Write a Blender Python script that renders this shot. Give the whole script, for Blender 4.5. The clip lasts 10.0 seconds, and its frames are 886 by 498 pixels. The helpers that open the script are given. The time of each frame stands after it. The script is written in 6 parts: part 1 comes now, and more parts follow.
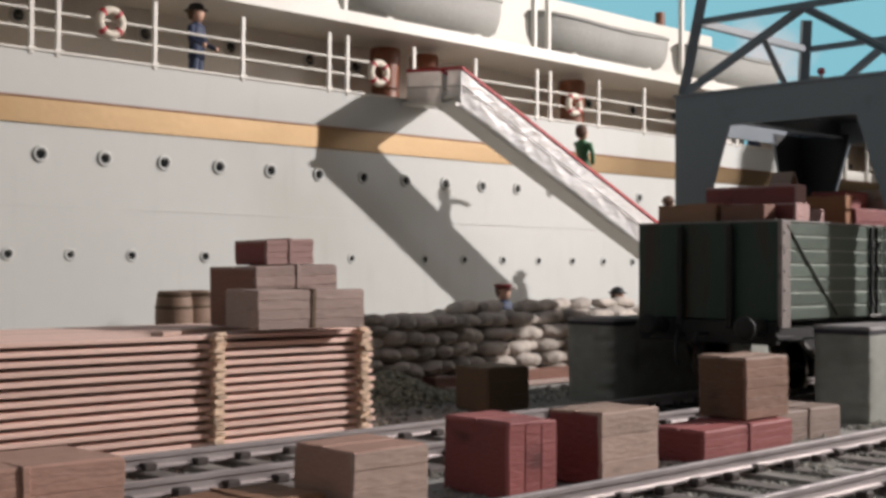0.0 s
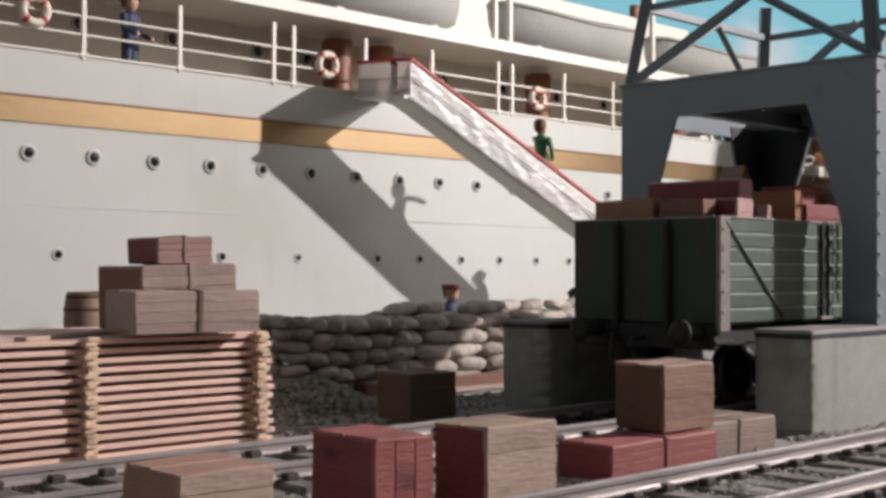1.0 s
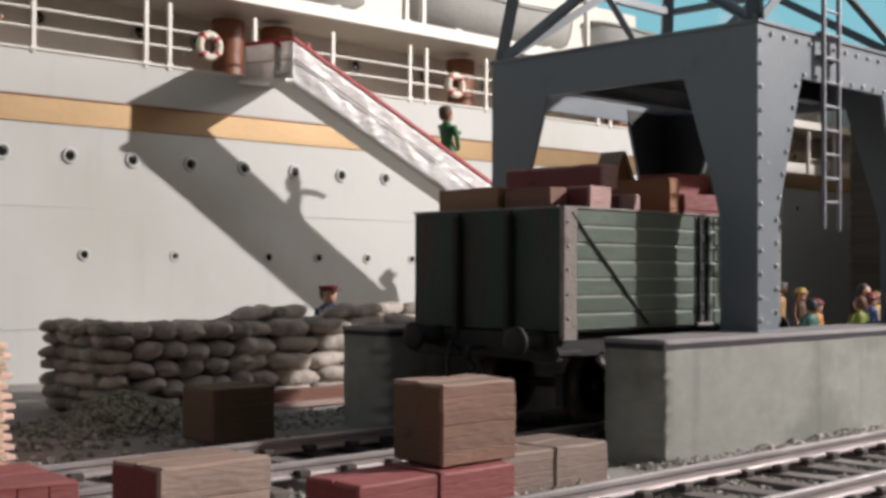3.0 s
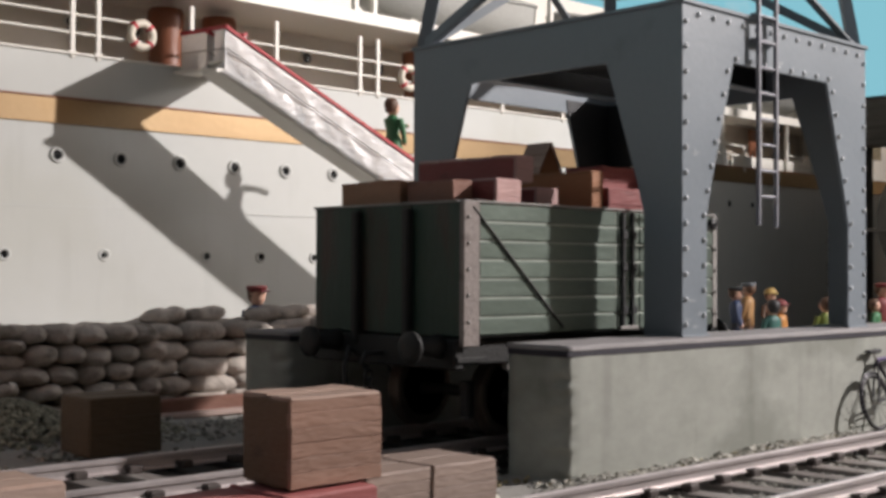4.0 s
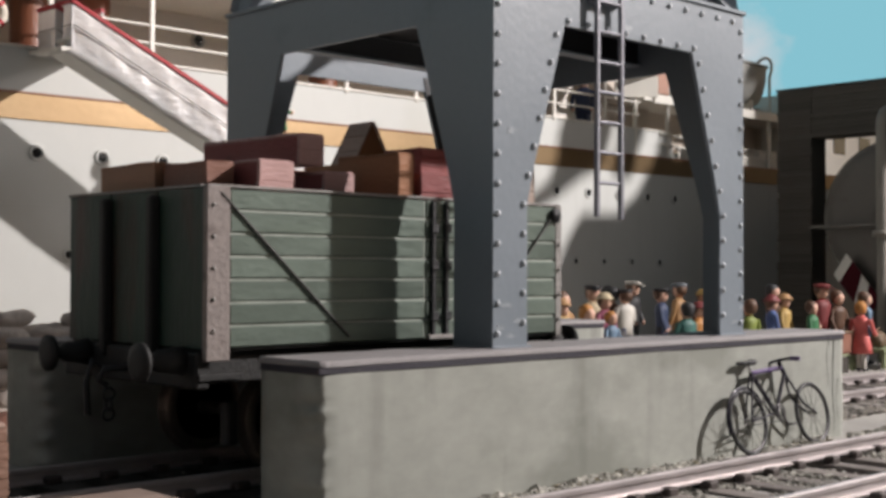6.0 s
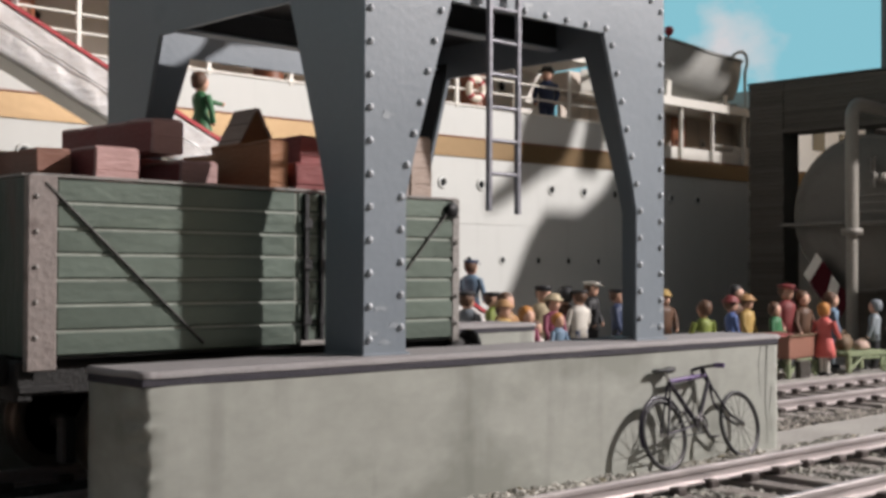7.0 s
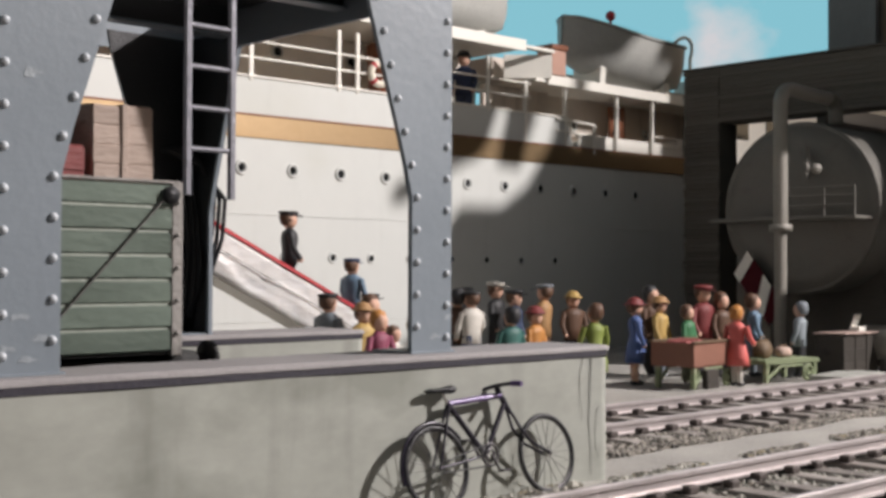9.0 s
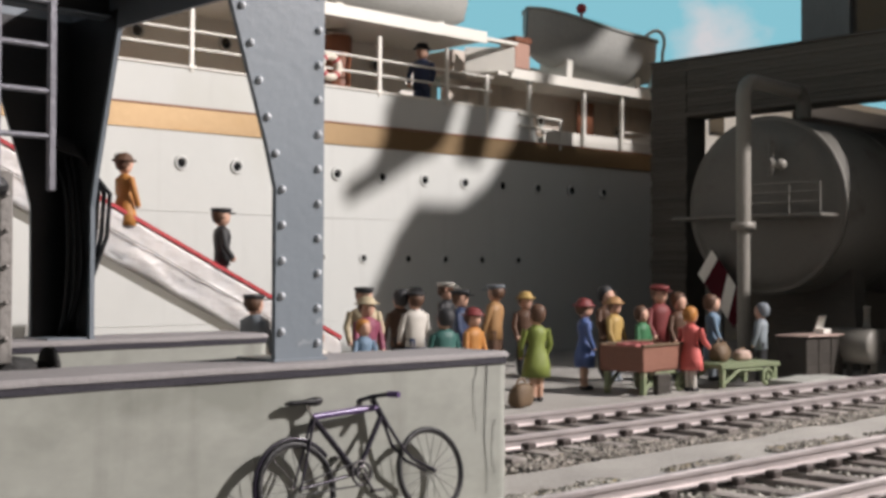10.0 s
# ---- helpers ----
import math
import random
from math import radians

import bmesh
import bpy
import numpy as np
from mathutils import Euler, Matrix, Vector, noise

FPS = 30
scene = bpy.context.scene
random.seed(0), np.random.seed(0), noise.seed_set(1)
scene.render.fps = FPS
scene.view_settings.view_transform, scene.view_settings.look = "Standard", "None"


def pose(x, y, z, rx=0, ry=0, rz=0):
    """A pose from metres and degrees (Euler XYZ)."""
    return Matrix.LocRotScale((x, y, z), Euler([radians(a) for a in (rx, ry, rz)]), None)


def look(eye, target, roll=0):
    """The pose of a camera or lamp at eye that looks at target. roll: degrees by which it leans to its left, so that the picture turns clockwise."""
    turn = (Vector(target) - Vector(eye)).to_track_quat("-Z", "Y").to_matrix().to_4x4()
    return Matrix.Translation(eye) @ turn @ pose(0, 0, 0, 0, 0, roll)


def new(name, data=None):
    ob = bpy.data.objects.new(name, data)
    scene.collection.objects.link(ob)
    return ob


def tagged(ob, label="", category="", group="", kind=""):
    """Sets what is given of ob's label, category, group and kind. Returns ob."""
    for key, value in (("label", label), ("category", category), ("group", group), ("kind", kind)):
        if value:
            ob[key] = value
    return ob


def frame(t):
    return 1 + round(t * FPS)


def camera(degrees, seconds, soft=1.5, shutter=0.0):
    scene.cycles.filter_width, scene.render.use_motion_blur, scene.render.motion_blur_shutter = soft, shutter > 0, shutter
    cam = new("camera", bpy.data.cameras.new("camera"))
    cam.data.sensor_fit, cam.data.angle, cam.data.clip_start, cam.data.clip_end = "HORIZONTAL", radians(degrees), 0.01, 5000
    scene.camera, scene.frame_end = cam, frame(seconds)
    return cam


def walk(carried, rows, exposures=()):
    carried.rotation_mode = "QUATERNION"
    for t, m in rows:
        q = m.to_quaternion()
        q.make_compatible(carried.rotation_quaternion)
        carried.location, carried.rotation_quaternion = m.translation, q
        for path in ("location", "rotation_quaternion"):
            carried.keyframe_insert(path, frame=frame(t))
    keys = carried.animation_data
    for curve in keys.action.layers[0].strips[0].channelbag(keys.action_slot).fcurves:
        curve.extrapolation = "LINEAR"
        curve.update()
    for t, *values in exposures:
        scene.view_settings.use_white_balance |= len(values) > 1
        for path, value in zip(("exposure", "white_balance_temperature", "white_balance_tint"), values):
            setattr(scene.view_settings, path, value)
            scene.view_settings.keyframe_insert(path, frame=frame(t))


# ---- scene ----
# ---- camera ----
EYE, PITCH, ROLL = 2.038, 1.024, 0.222
cam = camera(39.23, 10.0, soft=3.4)
# seconds, metres along the quay, heading in degrees from the ship's side
PATH = [
    (0.0, 0.001, 44.566), (0.5, 0.783, 44.503), (1.0, 1.606, 44.436), (1.5, 2.384, 44.373), (2.0, 3.272, 44.301),
    (2.5, 4.037, 44.239), (4.0, 6.462, 44.043), (4.5, 7.175, 43.985), (5.0, 7.999, 43.918), (6.5, 10.398, 43.724),
    (7.0, 11.222, 43.657), (7.5, 12.075, 43.588), (8.0, 12.908, 43.521), (8.5, 13.67, 43.459), (9.0, 14.51, 43.391),
    (9.5, 15.269, 43.33), (10.0, 15.999, 43.27),
]


def view(x, heading):
    h, p = radians(heading), radians(PITCH)
    eye = Vector((x, 0.0, EYE))
    return look(eye, eye + Vector((math.sin(h) * math.cos(p), math.cos(h) * math.cos(p), math.sin(p))), ROLL)


walk(cam, [(t, view(x, h)) for t, x, h in PATH], exposures=[(0.0, 0.0, 6350, 16), (10.0, 0.0, 6350, 16)])

# ---- light ----
# One strong key lamp high on the right, behind the camera, and a dim open sky.
world = bpy.data.worlds.new("sky")
scene.world = world
world.use_nodes = True
wn, wl = world.node_tree.nodes, world.node_tree.links
wn.clear()
sky = wn.new("ShaderNodeTexSky")
sky.sky_type, sky.sun_disc = "NISHITA", False
sky.sun_elevation, sky.sun_rotation = radians(24), radians(140)
wbg, wout = wn.new("ShaderNodeBackground"), wn.new("ShaderNodeOutputWorld")
sky.air_density, sky.dust_density, sky.ozone_density = 0.8, 0.4, 0.4
wbg.inputs["Strength"].default_value = 0.092
warm = wn.new("ShaderNodeMix")
warm.data_type, warm.blend_type = "RGBA", "MULTIPLY"
warm.inputs["Factor"].default_value = 1.0
warm.inputs[7].default_value = (1.42, 1.0, 0.61, 1)
wl.new(sky.outputs[0], warm.inputs[6])
wl.new(warm.outputs[2], wbg.inputs["Color"])
wl.new(wbg.outputs[0], wout.inputs["Surface"])

KEY_AT = (48.1, -12.5, 23.2)
key = bpy.data.lights.new("studio_key_lamp", "SPOT")
key.energy, key.color, key.shadow_soft_size = 112000.0, (1.0, 0.955, 0.885), 0.44
key.spot_size, key.spot_blend = radians(126), 1.0
key_ob = new("studio_key_lamp", key)
key_ob.matrix_world = look(KEY_AT, (4.0, 20.0, 3.0))
# a weaker side lamp, from further along the quay, gives the second, fainter shadows on the ship's side
side = bpy.data.lights.new("studio_side_lamp", "SPOT")
side.energy, side.color, side.shadow_soft_size = 3000.0, (1.0, 0.955, 0.9), 1.3
side.spot_size, side.spot_blend = radians(64), 1.0
side_ob = new("studio_side_lamp", side)
side_ob.matrix_world = look((35.4, 11.1, 10.6), (13.5, 21.5, 3.5))


# ---- materials ----
def mat(name, base, rough=0.6, metal=0.0, var=0.18, scale=1.2, fine=30.0, bump=0.15, rnd=0.0, stretch=(1, 1, 1), stain=None, stain_scale=0.8, stain_at=0.58, island=0.0, streak=0.0, spec=0.5):
    """A surface with broad and fine variation, fine relief, an own tone for each piece and, if given, stains of another colour."""
    m = bpy.data.materials.new(name)
    m.use_nodes = True
    n, l = m.node_tree.nodes, m.node_tree.links
    bsdf = n["Principled BSDF"]
    bsdf.inputs["Metallic"].default_value = metal
    bsdf.inputs["Specular IOR Level"].default_value = spec
    tc, info = n.new("ShaderNodeTexCoord"), n.new("ShaderNodeObjectInfo")
    mp = n.new("ShaderNodeMapping")
    mp.inputs["Scale"].default_value = stretch
    off = n.new("ShaderNodeMath")
    off.operation = "MULTIPLY"
    off.inputs[1].default_value = 41.0
    l.new(info.outputs["Random"], off.inputs[0])
    l.new(tc.outputs["Object"], mp.inputs["Vector"])
    l.new(off.outputs[0], mp.inputs["Location"])

    def tex(s, detail):
        t = n.new("ShaderNodeTexNoise")
        t.inputs["Scale"].default_value, t.inputs["Detail"].default_value = s, detail
        l.new(mp.outputs[0], t.inputs["Vector"])
        return t.outputs["Fac"]

    broad, grain = tex(scale, 4.0), tex(fine, 6.0)

    def maths(op, a, b):
        k = n.new("ShaderNodeMath")
        k.operation = op
        for i, v in enumerate((a, b)):
            if isinstance(v, (int, float)):
                k.inputs[i].default_value = v
            else:
                l.new(v, k.inputs[i])
        return k.outputs[0]

    both = maths("ADD", maths("MULTIPLY", broad, 0.6), maths("MULTIPLY", grain, 0.4))
    gain = maths("ADD", maths("MULTIPLY", maths("SUBTRACT", both, 0.5), var * 4.0), 1.0)
    if rnd:
        gain = maths("MULTIPLY", gain, maths("ADD", maths("MULTIPLY", maths("SUBTRACT", info.outputs["Random"], 0.5), rnd * 2), 1.0))
    if island:
        geo = n.new("ShaderNodeNewGeometry")
        gain = maths("MULTIPLY", gain, maths("ADD", maths("MULTIPLY", maths("SUBTRACT", geo.outputs["Random Per Island"], 0.5), island * 2), 1.0))
    mul = n.new("ShaderNodeMix")
    mul.data_type, mul.blend_type = "RGBA", "MULTIPLY"
    mul.inputs["Factor"].default_value = 1.0
    mul.inputs[6].default_value = (*base, 1)
    comb = n.new("ShaderNodeCombineColor")
    for i in range(3):
        l.new(gain, comb.inputs[i])
    l.new(comb.outputs[0], mul.inputs[7])
    col = mul.outputs[2]
    if stain:
        ramp = n.new("ShaderNodeMapRange")
        ramp.inputs["From Min"].default_value, ramp.inputs["From Max"].default_value = stain_at, stain_at + 0.12
        l.new(tex(stain_scale, 7.0), ramp.inputs["Value"])
        mx = n.new("ShaderNodeMix")
        mx.data_type = "RGBA"
        l.new(ramp.outputs[0], mx.inputs["Factor"])
        l.new(col, mx.inputs[6])
        mx.inputs[7].default_value = (*stain, 1)
        col = mx.outputs[2]
    if streak:
        # rain streaks and drips running down
        mp2 = n.new("ShaderNodeMapping")
        mp2.inputs["Scale"].default_value = (2.6, 2.6, 0.35)
        l.new(tc.outputs["Object"], mp2.inputs["Vector"])
        st = n.new("ShaderNodeTexNoise")
        st.inputs["Scale"].default_value, st.inputs["Detail"].default_value = 1.0, 7.0
        l.new(mp2.outputs[0], st.inputs["Vector"])
        rr = n.new("ShaderNodeMapRange")
        rr.inputs["From Min"].default_value, rr.inputs["From Max"].default_value = 0.56, 0.72
        rr.inputs["To Max"].default_value = streak
        l.new(st.outputs["Fac"], rr.inputs["Value"])
        mx2 = n.new("ShaderNodeMix")
        mx2.data_type = "RGBA"
        l.new(rr.outputs[0], mx2.inputs["Factor"])
        l.new(col, mx2.inputs[6])
        mx2.inputs[7].default_value = (0.06, 0.055, 0.045, 1)
        col = mx2.outputs[2]
    l.new(col, bsdf.inputs["Base Color"])
    l.new(maths("ADD", maths("MULTIPLY", maths("SUBTRACT", broad, 0.5), 0.3), rough), bsdf.inputs["Roughness"])
    if bump:
        bp = n.new("ShaderNodeBump")
        bp.inputs["Strength"].default_value, bp.inputs["Distance"].default_value = min(1.0, bump * 2), 0.03
        l.new(grain, bp.inputs["Height"])
        l.new(bp.outputs[0], bsdf.inputs["Normal"])
    return m


HULL = mat("hull_paint", (0.565, 0.573, 0.55), 0.72, spec=0.22, var=0.03, scale=0.35, fine=3.0, bump=0.04, stain=(0.535, 0.54, 0.505), stain_scale=0.25, streak=0.05)
GOLD = mat("gold_stripe", (0.262, 0.186, 0.108), 0.5, 1.0, var=0.10, scale=0.6, fine=8, bump=0.05, stain=(0.25, 0.17, 0.09), stain_scale=0.5)
TRIM = mat("white_trim", (0.72, 0.695, 0.635), 0.5, var=0.05, scale=1, fine=10, bump=0.05)
DECKWALL = mat("deckhouse_paint", (0.74, 0.70, 0.645), 0.6, var=0.06, scale=0.5, fine=8, bump=0.05)
DECK = mat("deck_planking", (0.45, 0.36, 0.26), 0.7, var=0.15, scale=1, fine=12, stretch=(0.3, 3, 1))
GLASS = mat("porthole_glass", (0.012, 0.013, 0.014), 0.12, var=0.2, bump=0)
BROWN = mat("varnished_brown", (0.22, 0.075, 0.035), 0.45, var=0.2, scale=1.5, fine=14, rnd=0.15, stretch=(2, 2, 0.6))
BOAT = mat("lifeboat_canvas", (0.36, 0.36, 0.34), 0.7, var=0.12, scale=0.8, fine=9, bump=0.2)
BUOY = mat("lifebuoy_white", (0.68, 0.62, 0.52), 0.5, var=0.05)
RED = mat("red_paint", (0.42, 0.03, 0.04), 0.5, var=0.15)
CANVAS = mat("gangway_sheeting", (0.62, 0.60, 0.59), 0.34, var=0.10, scale=1.5, fine=5.0, bump=0.5, stretch=(0.8, 1, 1.6))
sheet_bsdf = CANVAS.node_tree.nodes["Principled BSDF"]
sheet_bsdf.inputs["Subsurface Weight"].default_value = 0.8
sheet_bsdf.inputs["Subsurface Radius"].default_value = (0.09, 0.085, 0.08)
sheet_bsdf.inputs["Subsurface Scale"].default_value = 1.0
CRANE = mat("crane_grey_paint", (0.18, 0.21, 0.24), 0.42, var=0.07, scale=0.8, fine=14, bump=0.05, stain=(0.14, 0.165, 0.185), stain_scale=1.1, stain_at=0.66)
# Paler than the crane paint: the rivets' highlights are put into this colour.
RIVET = mat("rivet_highlight", (0.46, 0.49, 0.52), 0.35, var=0.05, bump=0)
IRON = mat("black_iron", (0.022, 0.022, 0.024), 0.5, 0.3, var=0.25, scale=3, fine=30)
LADDER = mat("ladder_grey", (0.20, 0.20, 0.23), 0.45, 0.2, var=0.1)
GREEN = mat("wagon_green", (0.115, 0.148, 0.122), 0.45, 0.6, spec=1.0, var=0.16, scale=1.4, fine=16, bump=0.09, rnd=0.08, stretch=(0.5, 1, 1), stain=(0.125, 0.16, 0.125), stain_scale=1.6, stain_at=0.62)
# Darker copy of the wagon green standing for the ends' shade, with brown stains.
SHADED_GREEN = mat("wagon_green_shaded", (0.013, 0.037, 0.025), 0.6, var=0.25, scale=1.4, fine=16, bump=0.2, rnd=0.12, stretch=(1, 1, 0.3), stain=(0.035, 0.02, 0.013), stain_scale=1.6, stain_at=0.5)
WORN = mat("worn_grey_edge", (0.25, 0.235, 0.22), 0.7, var=0.25, scale=3, fine=20, bump=0.25, stain=(0.14, 0.13, 0.12), stain_scale=3)
CORNER = mat("worn_corner_plate", (0.24, 0.205, 0.19), 0.7, var=0.22, scale=3, fine=18, bump=0.2, stain=(0.15, 0.12, 0.11), stain_scale=3)
STRAP = mat("strap_iron", (0.10, 0.098, 0.092), 0.5, 0.4, var=0.3, scale=4, fine=24)
SCUFF = mat("scuffed_grey_paint", (0.25, 0.28, 0.305), 0.5, var=0.15, scale=3, fine=18)
WORN_IRON = mat("worn_iron", (0.16, 0.135, 0.115), 0.42, 0.6, var=0.3, scale=4, fine=24)
SOOT = mat("underframe_black", (0.013, 0.0125, 0.012), 0.7, var=0.3, scale=3, fine=30)
CONC = mat("plinth_concrete", (0.315, 0.323, 0.29), 0.8, var=0.2, scale=0.55, fine=9, stretch=(0.6, 0.6, 1.0), bump=0.03, stain=(0.235, 0.243, 0.213), stain_scale=1.1, stain_at=0.52, streak=0.22)
COPING = mat("coping_grey", (0.255, 0.24, 0.24), 0.75, var=0.12, scale=2, fine=20, bump=0.2)
DIRT = mat("quay_dirt", (0.34, 0.325, 0.30), 0.92, var=0.26, scale=0.7, fine=25, bump=0.5, stain=(0.28, 0.265, 0.24), stain_scale=0.4)
STONE = mat("ballast_stone", (0.36, 0.345, 0.305), 0.85, var=0.3, scale=2.0, fine=12, bump=0.2, island=0.55)
MIXED = mat("mixed_pebble", (0.215, 0.195, 0.17), 0.85, var=0.3, scale=2.0, fine=12, bump=0.2, island=0.85)
OCHRE = mat("ochre_pebble", (0.30, 0.25, 0.15), 0.85, var=0.3, scale=2.0, fine=12, bump=0.2, island=0.5)
DARK_TRACK = mat("dark_track_bed", (0.024, 0.021, 0.018), 0.8, var=0.35, scale=1.5, fine=18, bump=0.5)
CHIPPED = mat("chipped_concrete", (0.35, 0.35, 0.32), 0.9, var=0.25, scale=4, fine=25, bump=0.4)
EDGE_LIGHT = mat("plank_edge_light", (0.26, 0.29, 0.245), 0.6, spec=1.0, var=0.2, scale=3, fine=20)
SHADE_AND_CRACKS = mat("plinth_shade_and_cracks", (0.026, 0.023, 0.034), 0.7, var=0.2, scale=2, fine=20)
RAIL = mat("rail_steel", (0.50, 0.455, 0.45), 0.42, 0.55, var=0.15, scale=2, fine=20, bump=0.08)
SLEEPER = mat("sleeper_wood", (0.20, 0.175, 0.16), 0.85, var=0.3, scale=3, fine=18, bump=0.3, rnd=0.2, stretch=(1, 0.4, 1), stain=(0.32, 0.295, 0.27), stain_scale=2.5, stain_at=0.5)
CHAIR = mat("rail_chair_iron", (0.075, 0.06, 0.055), 0.7, 0.2, var=0.3)
TIMBER = mat("sawn_timber", (0.90, 0.63, 0.535), 0.7, var=0.10, scale=1.0, fine=14, bump=0.2, rnd=0.13, stretch=(0.25, 2, 2))
ENDGRAIN = mat("timber_ends", (0.76, 0.575, 0.42), 0.8, var=0.15, scale=4, fine=22, bump=0.3, rnd=0.18)
BAG = mat("sackcloth", (0.49, 0.435, 0.385), 0.95, var=0.28, scale=3.0, fine=16, bump=0.8, rnd=0.2, stain=(0.19, 0.165, 0.135), stain_scale=1.8)


def wood(name, c, rnd=0.10):
    return mat(name, tuple(v * 1.22 for v in c), 0.66, var=0.16, scale=1.6, fine=16, bump=0.2, rnd=rnd, stretch=(0.5, 1, 2), stain=tuple(v * 0.6 for v in c), stain_scale=2.0, stain_at=0.64)


W_RED, W_BROWN, W_TAN = wood("crate_red", (0.275, 0.082, 0.078)), wood("crate_brown", (0.225, 0.118, 0.068)), wood("crate_tan", (0.37, 0.266, 0.22))
W_GREY, W_DARK, W_PINK = wood("crate_grey", (0.31, 0.228, 0.198)), wood("crate_dark", (0.105, 0.068, 0.038)), wood("crate_pink", (0.36, 0.21, 0.16))
W_SLAT, W_CART = wood("crate_slat_brown", (0.31, 0.24, 0.20)), wood("cart_brown", (0.17, 0.075, 0.05))
W_DULL, W_FRONT = wood("crate_dull_pink", (0.235, 0.175, 0.145)), wood("crate_pale_brown", (0.215, 0.122, 0.085))
# The first darkens the brown crate's end for its side in shade.
W_BROWN_SHADE, W_LID = wood("crate_brown_shaded", (0.12, 0.064, 0.034)), wood("crate_pale_lid", (0.30, 0.205, 0.16))
W_CASK = wood("cask_brown", (0.20, 0.13, 0.09))
W_BLACK = wood("wood_black", (0.03, 0.025, 0.02))
RUBBLE = mat("rubble", (0.27, 0.26, 0.20), 0.9, var=0.3, scale=2, fine=14, bump=0.3, island=0.5)
AFT = mat("after_deck_paint", (0.60, 0.53, 0.46), 0.6, var=0.1, scale=0.7, fine=8, bump=0.05, streak=0.3)
# Deep red; on red crates' ends it also paints in their shaded side.
W_DEEP = wood("crate_deep_red", (0.18, 0.042, 0.04))
W_STACK, W_TOP = wood("crate_greyed_pink", (0.265, 0.19, 0.165)), wood("crate_greyed_red", (0.255, 0.15, 0.135))
# Pale pink paints the key lamp's light onto the red crates' fronts.
W_LIT = wood("crate_lit_pink", (0.36, 0.215, 0.20))
W_ORANGE = wood("crate_orange", (0.27, 0.115, 0.05))
SHED = mat("shed_dark_boards", (0.095, 0.085, 0.072), 0.85, var=0.25, scale=1.0, fine=14, bump=0.3, rnd=0.18, stretch=(1, 0.3, 2))
TANK = mat("tank_grey", (0.125, 0.117, 0.102), 0.55, 0.1, var=0.14, scale=0.6, fine=10, bump=0.1, stain=(0.08, 0.068, 0.056), stain_scale=0.9)
TOWER = mat("tower_grey_boards", (0.19, 0.185, 0.185), 0.8, var=0.15, scale=1.0, fine=14, bump=0.2, stretch=(1, 1, 0.3))
PIPE = mat("pipe_grey", (0.215, 0.2, 0.175), 0.5, 0.1, var=0.15, scale=2, fine=15)
SKIN = mat("doll_skin", (0.55, 0.33, 0.24), 0.6, var=0.05, bump=0)


